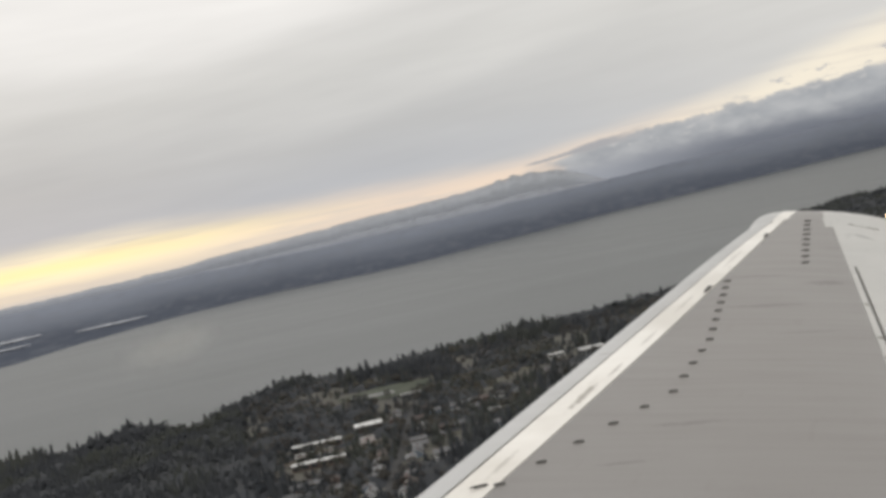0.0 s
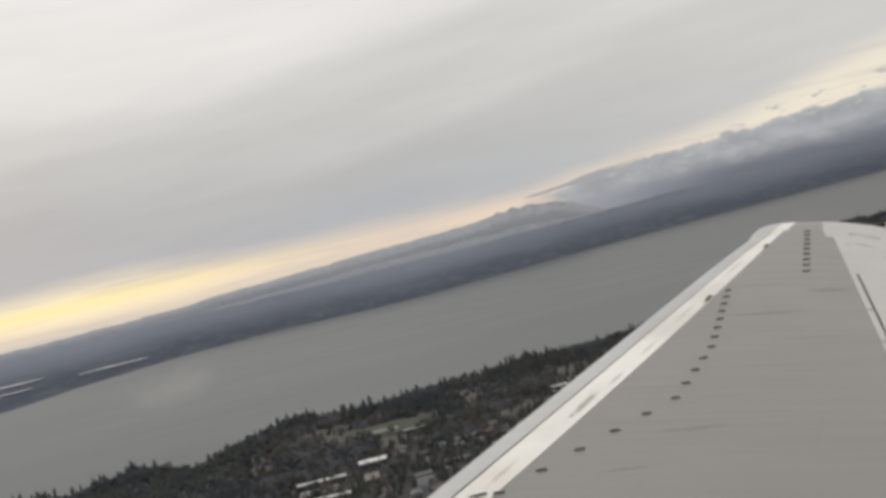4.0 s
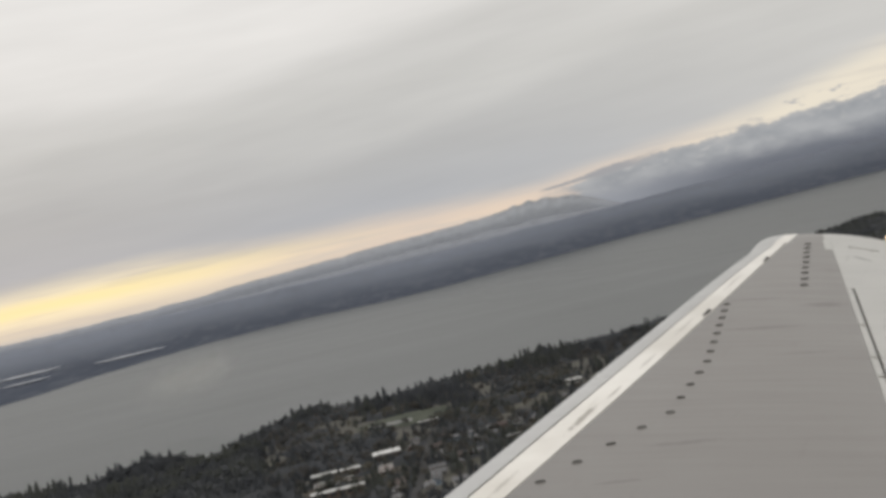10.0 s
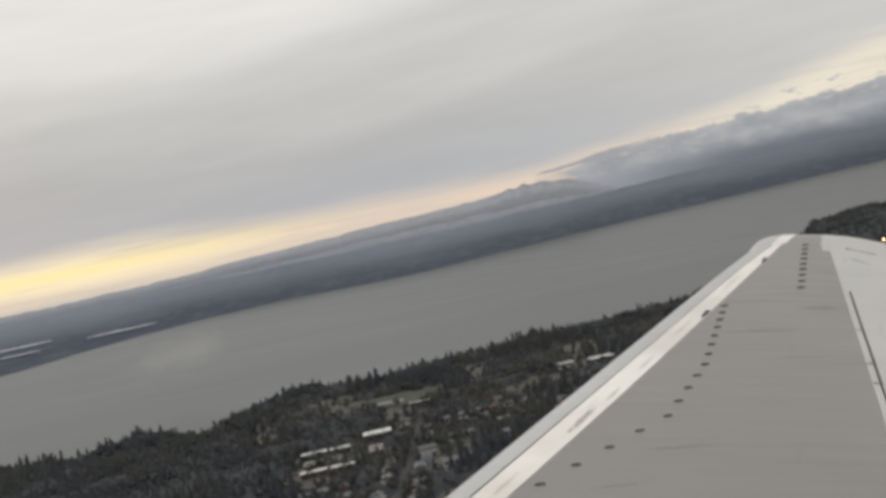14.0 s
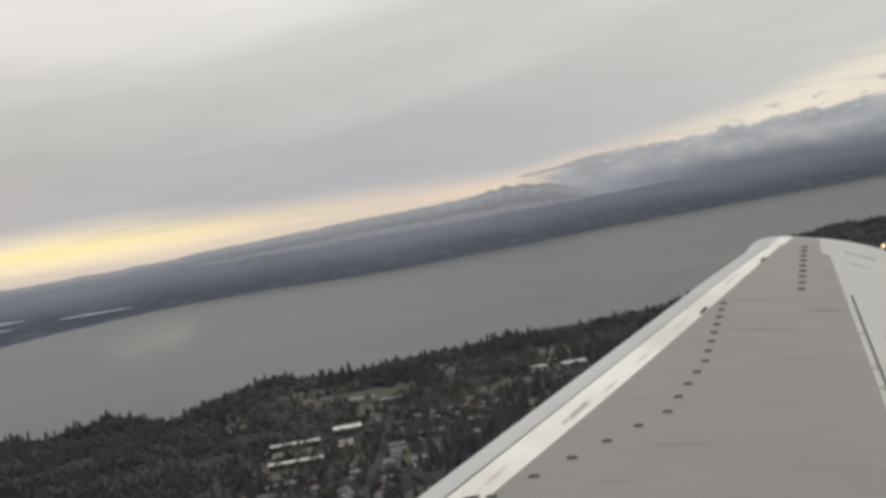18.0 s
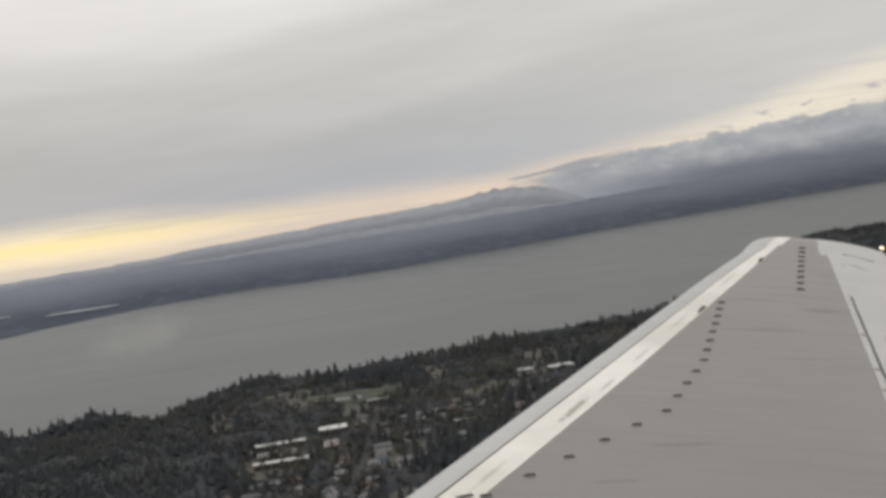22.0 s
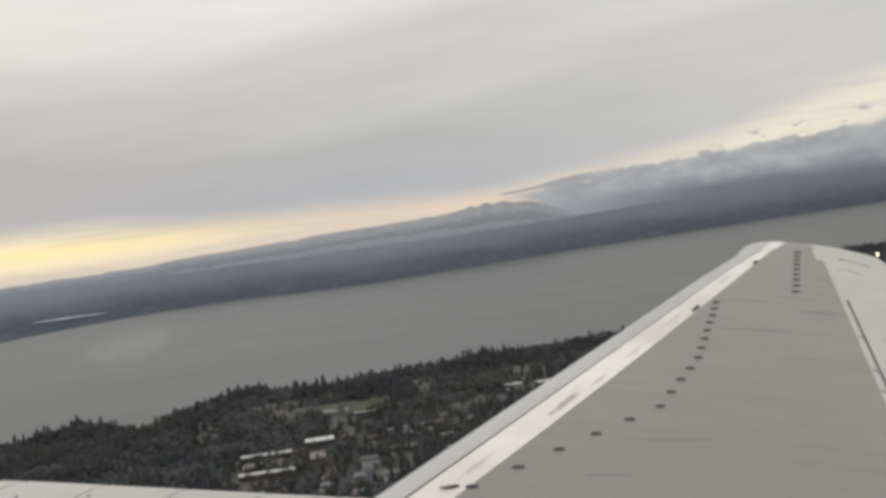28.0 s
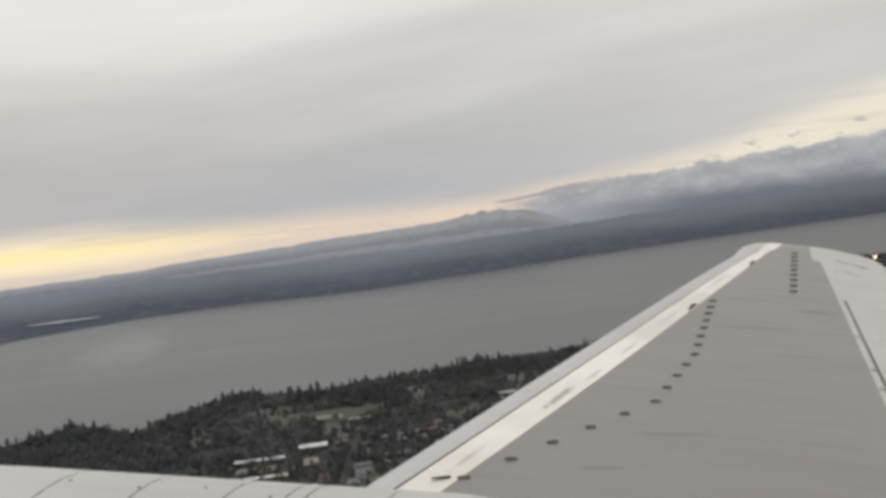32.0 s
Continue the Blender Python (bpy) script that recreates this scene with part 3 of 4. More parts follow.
# ---------------------------------------------------------------- the aircraft
OUT, FWD, UP = Vector((-0.0077, 0.9757, 0.2190)), Vector((-0.9763, -0.0547, 0.2092)), Vector((0.2161, -0.2122, 0.9531))
craft = Matrix.Identity(4)
for i, v in enumerate((OUT, FWD, UP)):
    craft.col[i][:3] = v
craft.translation = (0, 0, H)
ZW = -1.753                                                      # height of the wing's upper skin in the craft's own frame
A0 = -2.7                                                        # wing root
SLAT = 0.245                                                     # chord of the slat


def le(a):
    k = min(1.0, max(0.0, (a - 9.8) / 1.85))
    return 0.617 - 0.5907 * (a - 4.035) - 0.041 * k * k


def front(a):
    k = min(1.35, max(0.0, (8.5 - a) / 3.6))
    return 0.030 - 0.575 * (a - 4.096) + 0.045 * k * k


def rear(a):
    return -3.437 - 0.2929 * (a - 6.728)


def trail(a):
    return -5.712 + 0.1158 * (12.033 - a)


def tip_line(b):
    """The slightly skewed line where the tip cap begins."""
    return 11.646 + 0.216 * (-3.92 - b)


def tip_end(edge):
    a = 11.8
    for _ in range(6):
        a = tip_line(edge(a))
    return a


def tip_a(b):
    """The rounded end of the wing, between leading and trailing edge."""
    b0, b1 = le(11.64), trail(12.03)
    f = min(1.0, max(0.0, (b - b0) / (b1 - b0)))
    return tip_line(b) + 0.70 * (max(0.0, math.sin(math.pi * f ** 0.80))) ** 0.72 * min(1.0, f / 0.2) ** 0.2


def strip(name, edges, mat, parent, a0, a1, zs, depth, label="", n=40):
    """A spanwise part of the wing: edges are functions b(a) from front to back, zs their heights over the skin, closed below.
    Without a1 it runs out to the tip cap."""
    vs, fs = [], []
    cols = len(edges)
    ends = [tip_end(e) if a1 is None else a1 for e in edges]
    for i in range(n + 1):
        row = [(a0 + (k - a0) * i / n, e) for e, k in zip(edges, ends)]
        for (a, e), z in zip(row, zs):
            vs.append((a, e(a), ZW + z))
        for (a, e), z in ((row[-1], zs[-1]), (row[0], zs[0])):
            vs.append((a, e(a), ZW + z - depth))
    m = cols + 2
    for i in range(n):
        for q in range(m):
            q2 = (q + 1) % m
            fs.append((i * m + q, i * m + q2, (i + 1) * m + q2, (i + 1) * m + q))
    fs.append(tuple(range(m)))
    fs.append(tuple(n * m + q for q in reversed(range(m))))
    return link_mesh(name, vs, fs, mat, parent, label)


def mixline(f, g, k):
    return lambda a: f(a) * (1 - k) + g(a) * k


def shift(f, d):
    return lambda a: f(a) + d


def build_wing(plane):
    root = strip("wing", [front, mixline(front, rear, 0.25), mixline(front, rear, 0.5), mixline(front, rear, 0.75), rear], grey_skin, plane, A0, None, (0, 0.006, 0.008, 0.004, -0.012), 0.32, "grey painted swept wing with faint streaks")
    strip("leading_edge_panel", [shift(le, -SLAT), mixline(shift(le, -SLAT), front, 0.5), shift(front, 0.004)], bright_metal, root, A0, None, (-0.022, -0.006, 0.002), 0.2, "bright scuffed metal panel along the leading edge")
    for s0, s1 in ((A0, 1.3), (1.306, 4.37), (4.376, 7.16), (7.166, 9.46), (9.466, 11.59)):
        strip("slat", [shift(le, 0.0), shift(le, -0.010), shift(le, -0.036), shift(le, -0.088), shift(le, -0.155), lambda a: le(a) - 0.231 - 0.009 * min(1.0, max(0.0, (a - 4.5) / 5.0))], slat_metal, root, s0, s1, (-0.15, -0.11, -0.07, -0.042, -0.026, -0.02), 0.10, "polished rounded leading-edge slat", n=10)
    strip("slat_gap", [shift(le, -0.229), shift(le, -0.246)], seam_dark, root, A0, 11.42, (-0.034, -0.034), 0.05, "dark seam behind the slat")
    strip("spoiler_edge", [shift(rear, -0.004), shift(rear, -0.066)], white_paint, root, A0, 9.68, (-0.014, -0.018), 0.12, "narrow pale strip along the rear of the wing box")
    strip("hinge_gap", [shift(rear, -0.064), shift(rear, -0.094)], seam_dark, root, A0, 9.5, (-0.05, -0.05), 0.05, "dark hinge gap ahead of the flap")
    fl = shift(rear, -0.092)
    strip("flap", [fl, mixline(fl, trail, 0.4), mixline(fl, trail, 0.75), trail], white_paint, root, A0, 9.679, (-0.0145, -0.0165, -0.031, -0.056), 0.05, "white painted flap behind the hinge gap")
    fa = shift(rear, -0.004)
    strip("aileron_panel", [fa, mixline(fa, trail, 0.4), mixline(fa, trail, 0.75), trail], white_paint, root, 9.68, None, (-0.014, -0.016, -0.03, -0.055), 0.06, "white aft panel near the wing tip")
    # rounded wing tip cap, whose nose stands a little ahead of the last slat
    nose, tail = le(11.64) + 0.022, trail(12.03)
    bs = [nose + (tail - nose) * k / 48 for k in range(49)]
    vs = []

    def slope_at(b):
        rows = [(trail(12.0), trail), (rear(11.87), rear), (front(11.74), front), (le(11.64) - SLAT, front)]
        return lerp_table([(q, f(11.8) - f(10.8)) for q, f in rows] + [(nose, 0.0)], b)
    for b in bs:
        t0 = tip_line(b)
        skew = slope_at(b)                                       # the paint lines of the wing run on over the cap
        t = t0
        for _ in range(40):
            t = 0.6 * t + 0.4 * tip_a(min(b + skew * (t - t0), le(11.64) - 0.002))
        if b > le(11.64):
            t = t0 + 0.08 * (1.0 - (b - le(11.64)) / 0.024)
        inner = 11.595 if b > le(11.64) - SLAT - 0.03 else t0
        sink = -0.12 * max(0.0, 1.0 - (nose - b) / 0.24) ** 1.5
        sink += lerp_table([(0.0, -0.002), (0.4, -0.004), (0.75, -0.018), (1.0, -0.043)], min(1.0, max(0.0, (rear(t0) - b) / (rear(t0) - trail(t0)))))
        for k, z in ((0.0, -0.012), (0.45, -0.014), (0.8, -0.03), (1.0, -0.075), (0.8, -0.13), (0.0, -0.16)):
            a = inner + (t - inner) * k
            vs.append((a, b + skew * max(0.0, a - t0), ZW + z + sink))
    # split the cap by tone: front metal, bright strip, grey middle, white aft
    k1 = next(i for i, b in enumerate(bs) if b < le(11.65) - SLAT)
    k2 = next(i for i, b in enumerate(bs) if b < front(11.74))
    k3 = next(i for i, b in enumerate(bs) if b < rear(11.87) + 0.09)
    cuts = ((0, k1, slat_metal, "tip_front", "metal front of the rounded wing tip"), (k1, k2, bright_metal, "tip_strip", "bright metal strip of the wing tip"),
            (k2, k3, grey_skin, "tip_middle", ""), (k3, 48, white_paint, "tip_aft", "white rear of the rounded wing tip"))
    for i0, i1, mat, nm, lab in cuts:
        sub = vs[i0 * 6:(i1 + 1) * 6]
        link_mesh(nm, sub, [(i * 6 + q, i * 6 + q + 1, (i + 1) * 6 + q + 1, (i + 1) * 6 + q) for i in range(i1 - i0) for q in range(5)], mat, root, lab, smooth=True)
    # the white paint steps forward once just inside the tip cap
    strip("aileron_step", [shift(rear, 0.085), shift(rear, 0.0)], white_paint, root, 11.36, None, (0.0, -0.008), 0.02, "white step of the aft paint beside the tip cap", n=4)
    # vortex generators: small angled blades on a foot
    vane_bm = bmesh.new()
    foot = box(vane_bm, -0.013, -0.036, 0.0, 0.013, 0.036, 0.003)
    for v in foot:
        v.co.x *= 0.7 if v.co.y > 0 else 1.0
    for v in box(vane_bm, -0.004, -0.034, 0.0, 0.004, 0.034, 0.015):
        if v.co.z > 0.01:
            v.co.y = v.co.y * 0.85 - 0.003
    vane_me = bpy.data.meshes.new("vortex_generator")
    vane_bm.to_mesh(vane_me)
    vane_bm.free()
    vane_me.materials.append(vane_metal)
    row2 = [(6.576, -1.868), (7.395, -2.282), (9.093, -2.916)]
    spots = [(4.873 + 0.2925 * i - 0.0022 * i * i, -0.382 - 0.2765 * i + 0.0018 * i * i) for i in range(6)]
    spots += [(a, lerp_table(row2, a)) for a in (6.576 + 0.2812 * i - 0.00295 * i * i for i in range(11))]
    spots += [(9.743 + 0.2535 * i - 0.00244 * i * i, -3.89 - 0.0935 * i + 0.0008 * i * i) for i in range(9)]
    for a, b in spots:
        k = (front(a) - b) / (front(a) - rear(a))
        z = ZW + (0.008 * (1 - (2 * k - 1) ** 2)) + 0.001
        v = new("vortex_generator", vane_me)
        v.parent = root
        size = 1.30 if a > 9.5 else 1.02
        v.matrix_local = pose(a, b, z, 0, 0, 17) @ Matrix.Diagonal((0.95, size, 0.9, 1))
    # slat track fittings, dark against the bright strip
    for a, k, s in ((8.86, 0.84, 0.8), (10.95, 0.88, 0.7), (4.86, 0.64, 0.36)):
        bm = bmesh.new()
        w = 0.006 + 0.012 * s
        box(bm, -0.12 * s, -w, 0.0, 0.12 * s, w, 0.004)
        box(bm, -0.19 * s, -0.4 * w, 0.0, 0.05 * s, 0.4 * w, 0.006)
        ob = part("slat_track_cover", bm, seam_dark, root, "dark slat track fitting")
        b = le(a) - SLAT + (front(a) - le(a) + SLAT) * k
        ob.matrix_local = pose(a, b, ZW + 0.001, 0, 0, -28 if a > 6 else -64)
    # hinge fittings along the flap gap, and the aileron's end gap
    for a in (7.01, 7.48, 8.40):
        bm = bmesh.new()
        box(bm, -0.012, -0.02, 0.0, 0.012, 0.035, 0.006)
        ob = part("hinge_fitting", bm, grime, root, "small grey hinge fitting")
        ob.matrix_local = pose(a, rear(a) - 0.05, ZW - 0.018, 0, 0, -19)
    bm = bmesh.new()
    box(bm, -0.005, -0.34, 0.0, 0.005, 0.0, 0.006)
    ob = part("aileron_gap", bm, grime, root, "dark gap at the aileron end")
    ob.matrix_local = pose(11.54, -5.06, ZW - 0.016, 1.43, 0, -42)
    bm = bmesh.new()
    bmesh.ops.create_cone(bm, cap_ends=True, segments=10, radius1=0.016, radius2=0.012, depth=0.006)
    ob = part("gap_fitting", bm, seam_dark, root, "small dark fitting at the gap's end")
    ob.matrix_local = pose(11.54, -5.06, ZW - 0.013)
    # tip lamp
    bm = bmesh.new()
    bmesh.ops.create_uvsphere(bm, u_segments=12, v_segments=8, radius=0.013)
    ob = part("tip_lamp", bm, lamp_glass, root, "small lit orange-white position lamp")
    ob.matrix_local = pose(12.10, trail(12.03) - 0.03, ZW - 0.03)
    bm = bmesh.new()
    box(bm, -0.02, -0.02, -0.02, 0.02, 0.16, 0.012)
    ob = part("lamp_housing", bm, seam_dark, root, "dark lamp housing")
    ob.matrix_local = pose(12.10, trail(12.03) + 0.01, ZW - 0.045)
    return root


def build_nacelle(plane):
    R = 1.0
    zc = -1.50 - R
    cuts = [-2.6, -1.9, -1.2, -0.7, -0.25, 0.10, 0.44, 0.52, 0.76, 1.12, 1.48, 1.84, 2.2, 2.75]

    def rad(b):
        return R * (1.0 - 0.10 * max(0.0, (b - 1.6) / 1.15) ** 2 - 0.11 * max(0.0, (-0.3 - b)))

    vs, fs = [], []
    n = 48
    for u in (-2.6, -1.4, 0, 1, 2, 2.7):
        for j in range(n):
            t = 2 * math.pi * j / n
            vs.append(((rad(u) - 0.012) * math.sin(t), u - 0.30 * math.sin(t), zc + (rad(u) - 0.012) * math.cos(t)))
    for i in range(5):
        for j in range(n):
            fs.append((i * n + j, i * n + (j + 1) % n, (i + 1) * n + (j + 1) % n, (i + 1) * n + j))
    fs.append(tuple(range(n)))
    root = link_mesh("engine_nacelle", vs, fs, seam_dark, plane, "engine nacelle with white cowl panels and dark seams", smooth=True)
    root.matrix_local = pose(3.9, 0, 0.005, -1.0)
    for c0, c1 in zip(cuts, cuts[1:]):
        vs, fs = [], []
        n, m = 48, 8
        for i in range(m + 1):
            u = c0 + 0.003 + (c1 - c0 - 0.006) * i / m
            for j in range(n):
                t = 2 * math.pi * j / n
                lean = -0.30 * math.sin(t)
                b = u + lean
                vs.append((rad(b) * math.sin(t), b, zc + rad(b) * math.cos(t)))
        for i in range(m):
            for j in range(n):
                fs.append((i * n + j, i * n + (j + 1) % n, (i + 1) * n + (j + 1) % n, (i + 1) * n + j))
        link_mesh("cowl_panel", vs, fs, cowl_paint, root, smooth=True)
    for u, t in ((0.56, 4), (1.11, 5), (-0.02, 5), (1.69, 4), (0.84, 8), (1.40, 7), (0.25, 3)):
        bm = bmesh.new()
        bmesh.ops.create_cone(bm, cap_ends=True, segments=10, radius1=0.007, radius2=0.006, depth=0.005)
        ob = part("fastener", bm, grime, root, "grey flush fastener")
        tt = radians(t)
        ob.matrix_local = pose(rad(u) * math.sin(tt), u, zc + rad(u) * math.cos(tt) + 0.002, 0, t, 0)
    return root


def build_fuselage(plane):
    """The plain hull behind the window seat, which carries the wing."""
    n = 56
    R, ca, cz = 1.88, -3.75, 0.2
    rows = [(-13, 0.55), (-11, 0.8), (-8, 0.97), (-6, 1.0), (0, 1.0), (6, 1.0), (9, 0.96), (11, 0.8), (12, 0.6), (12.6, 0.3)]
    vs, fs = [], []
    for b, k in rows:
        for j in range(n):
            t = 2 * math.pi * j / n
            vs.append((ca + R * k * math.cos(t), b, cz + R * k * 1.06 * math.sin(t)))
    for i in range(len(rows) - 1):
        for j in range(n):
            fs.append((i * n + j, i * n + (j + 1) % n, (i + 1) * n + (j + 1) % n, (i + 1) * n + j))
    fs.append(tuple(range(n)))
    fs.append(tuple((len(rows) - 1) * n + j for j in reversed(range(n))))
    link_mesh("fuselage", vs, fs, cowl_paint, plane, "plain white hull beside the wing root", smooth=True)
    # pylon between nacelle and wing
    bm = bmesh.new()
    box(bm, 3.73, -2.4, ZW - 0.8, 4.07, 0.6, ZW - 0.02)
    part("pylon", bm, cowl_paint, plane, "white engine pylon under the wing")


airliner = new("airliner")
airliner.matrix_world = craft
tagged(airliner, "white airliner in flight with a swept grey wing", "aircraft")
build_wing(airliner)
build_nacelle(airliner)
build_fuselage(airliner)


# ---------------------------------------------------------------- layout of the near land
def gpos(az, r):
    p = polar(az, r)
    return Vector((p.x, p.y, land_z(p.x, p.y)))


# streets as lines (start, end, half width)
STREETS = [((42, 500), (60, 930), 2.8), ((-70, 520), (-62, 900), 3.0), ((150, 540), (176, 1120), 2.2), ((-175, 560), (-165, 700), 3.0),
           ((-190, 668), (260, 716), 3.2), ((-65, 840), (300, 872), 3.0), ((-64, 770), (170, 790), 2.8), ((60, 960), (290, 985), 2.8), ((-180, 590), (200, 612), 2.8), ((235, 600), (262, 1060), 2.8)]
FIELD = (gpos(-5.0, 1000), 46.0, 38.0)          # lawn
SCHOOL = gpos(-8.0, 790)


def seg_dist(x, y, a, b):
    ax, ay = a
    bx, by = b
    t = max(0.0, min(1.0, ((x - ax) * (bx - ax) + (y - ay) * (by - ay)) / ((bx - ax) ** 2 + (by - ay) ** 2)))
    return math.hypot(x - ax - t * (bx - ax), y - ay - t * (by - ay))


def drape(name, pts, half, mat, lift, label, category):
    """A narrow sheet laid along a line on the land."""
    (ax, ay), (bx, by) = pts
    n = max(8, int(math.hypot(bx - ax, by - ay) / 10))
    d = Vector((bx - ax, by - ay, 0)).normalized()
    s = Vector((-d.y, d.x, 0))
    vs, fs = [], []
    for i in range(n + 1):
        c = Vector((ax + (bx - ax) * i / n, ay + (by - ay) * i / n, 0))
        for k in (-1, 1):
            p = c + s * half * k
            vs.append((p.x, p.y, land_z(c.x, c.y) + lift))
    for i in range(n):
        fs.append((2 * i, 2 * i + 2, 2 * i + 3, 2 * i + 1))
    ob = link_mesh(name, vs, fs, mat)
    tagged(ob, label, category, kind="structure")
    return ob


for a, b, w in STREETS:
    drape("road", (a, b), w, asphalt, 0.9, "narrow grey residential street between trees", "road")


def patch(name, c, rx, ry, mat, lift, label, turn=0.0, square=False):
    vs, fs = [], []
    n, rings = 24, 4
    for k in range(rings + 1):
        for i in range(n):
            t = 2 * math.pi * i / n
            e = 1.0 if not square else 1.0 / max(abs(math.cos(t)), abs(math.sin(t)))
            x, y = rx * k / rings * math.cos(t) * e, ry * k / rings * math.sin(t) * e
            w = 1 + 0.30 * noise.noise((x * 0.045, y * 0.045, rx)) * (0 if square else 1)
            x, y = x * w, y * w
            gx, gy = c.x + x * math.cos(turn) - y * math.sin(turn), c.y + x * math.sin(turn) + y * math.cos(turn)
            vs.append((gx, gy, land_z(gx, gy) + lift))
    for k in range(rings):
        for i in range(n):
            j = (i + 1) % n
            fs.append((k * n + i, (k + 1) * n + i, (k + 1) * n + j, k * n + j))
    ob = link_mesh(name, vs, fs, mat)
    tagged(ob, label, "ground", kind="structure")


patch("playing_field", FIELD[0], FIELD[1], FIELD[2], lawn, 0.7, "green winter playing field among the trees", 0.1)
patch("sports_court", FIELD[0] + Vector((-14, -14, 0)), 19, 9, court, 1.1, "pale worn hard court beside the field", 0.12, True)
_rng = random.Random(21)
for _k in range(70):
    _a, _b, _w = STREETS[_rng.randrange(len(STREETS))]
    _t = _rng.random()
    _x = _a[0] + (_b[0] - _a[0]) * _t + _rng.uniform(-34, 34)
    _y = _a[1] + (_b[1] - _a[1]) * _t + _rng.uniform(-34, 34)
    _green = _rng.random() < 0.45
    patch("garden", Vector((_x, _y, 0)), _rng.uniform(7, 14), _rng.uniform(6, 11), lawn if _green else dry_lawn, 0.42 + 0.004 * _k,
          "green winter lawn between houses" if _green else "dry brown garden between houses", _rng.uniform(0, 3))
patch("school_yard", SCHOOL, 40, 38, bluff_soil, 0.5, "bare brown yard round the school", 0.05)

# ---------------------------------------------------------------- buildings
TAKEN = []                                       # (x, y, radius) kept free of trees


def house_template(wall_mat, roof_mat, w, d, h, pitch, name="house", label=""):
    root = new(name)
    tagged(root, label, "house", group="houses of the suburb")
    bm = bmesh.new()
    box(bm, -w / 2, -d / 2, -1.5, w / 2, d / 2, h)
    part("wall", bm, wall_mat, root)
    ridge_h = h + d / 2 * pitch
    ov = 0.5
    for sgn in (-1, 1):
        bm = bmesh.new()
        a = [(-w / 2 - ov, sgn * (d / 2 + ov), h - ov * pitch), (w / 2 + ov, sgn * (d / 2 + ov), h - ov * pitch), (w / 2 + ov, 0, ridge_h), (-w / 2 - ov, 0, ridge_h)]
        lo = [bm.verts.new(p) for p in a]
        hi = [bm.verts.new((x, y, z + 0.22)) for x, y, z in a]
        bm.faces.new(lo)
        bm.faces.new(hi)
        for i in range(4):
            j = (i + 1) % 4
            bm.faces.new((lo[i], lo[j], hi[j], hi[i]))
        part("roof_slope", bm, roof_mat, root)
    for sx in (-1, 1):
        bm = bmesh.new()
        tri = [(-d / 2, h), (d / 2, h), (0, ridge_h - 0.05)]
        lo = [bm.verts.new((sx * (w / 2 - 0.12), y, z)) for y, z in tri]
        hi = [bm.verts.new((sx * w / 2, y, z)) for y, z in tri]
        bm.faces.new(lo)
        bm.faces.new(hi)
        for i in range(3):
            j = (i + 1) % 3
            bm.faces.new((lo[i], lo[j], hi[j], hi[i]))
        part("gable", bm, wall_mat, root)
    bm = bmesh.new()
    box(bm, w * 0.22, -0.5, h, w * 0.22 + 0.8, 0.4, ridge_h + 0.9)
    part("chimney", bm, siding_mats[3], root)
    for x in (-w * 0.32, w * 0.30):
        for y in (-d / 2, d / 2):
            s = -1 if y < 0 else 1
            bm = bmesh.new()
            box(bm, x - 0.8, min(y, y + s * 0.06), 1.0, x + 0.8, max(y, y + s * 0.06), 2.3)
            part("window", bm, pane_mat, root)
    bm = bmesh.new()
    box(bm, -0.5, -d / 2 - 0.07, 0, 0.5, -d / 2, 2.05)
    part("door", bm, trim_white, root)
    return root


def place_houses():
    rng = random.Random(11)
    kinds = []
    words = {0: "grey", 1: "brown", 2: "pale grey", 3: "red-brown"}
    walls = {0: "white", 1: "tan", 2: "slate-blue", 3: "brick"}
    for wi, ri, w, d in ((0, 0, 9.5, 6.5), (1, 1, 9, 7), (0, 2, 10, 6), (2, 0, 8, 6.5), (3, 3, 9.5, 6.5), (0, 2, 7.5, 6), (1, 0, 11, 6.5)):
        t = house_template(siding_mats[wi], shingle_mats[ri], w, d, 2.9 + 0.4 * (wi % 2), 0.45, label="%s gabled house with %s shingle roof among trees" % (walls[wi], words[ri]))
        kinds.append([t, False])
    for a, b, hw in STREETS:
        L = math.hypot(b[0] - a[0], b[1] - a[1])
        ux, uy = (b[0] - a[0]) / L, (b[1] - a[1]) / L
        s = 9.0
        while s < L - 6:
            for side in (-1, 1):
                if rng.random() < 0.42:
                    continue
                off = side * (hw + rng.uniform(6.5, 10))
                x, y = a[0] + ux * s - uy * off, a[1] + uy * s + ux * off
                r = math.hypot(x, y)
                if r > shore(math.degrees(math.atan2(x, y))) - 90 or r < 500:
                    continue
                if any(math.hypot(x - tx, y - ty) < tr + 7 for tx, ty, tr in TAKEN):
                    continue
                if any(seg_dist(x, y, p, q) < w + 4.5 for p, q, w in STREETS):
                    continue
                if math.hypot(x - FIELD[0].x, y - FIELD[0].y) < 50 or math.hypot(x - SCHOOL.x, y - SCHOOL.y) < 44:
                    continue
                k = kinds[rng.randrange(len(kinds))]
                turn = math.degrees(math.atan2(uy, ux)) + (180 if side > 0 else 0) + rng.uniform(-6, 6) + (90 if rng.random() < 0.25 else 0)
                m = pose(x, y, land_z(x, y) + 0.3, 0, 0, turn)
                if not k[1]:
                    k[0].matrix_world = m
                    k[1] = True
                else:
                    copy_thing(k[0], m)
                TAKEN.append((x, y, 3.8))
            s += rng.uniform(11.5, 15.5)


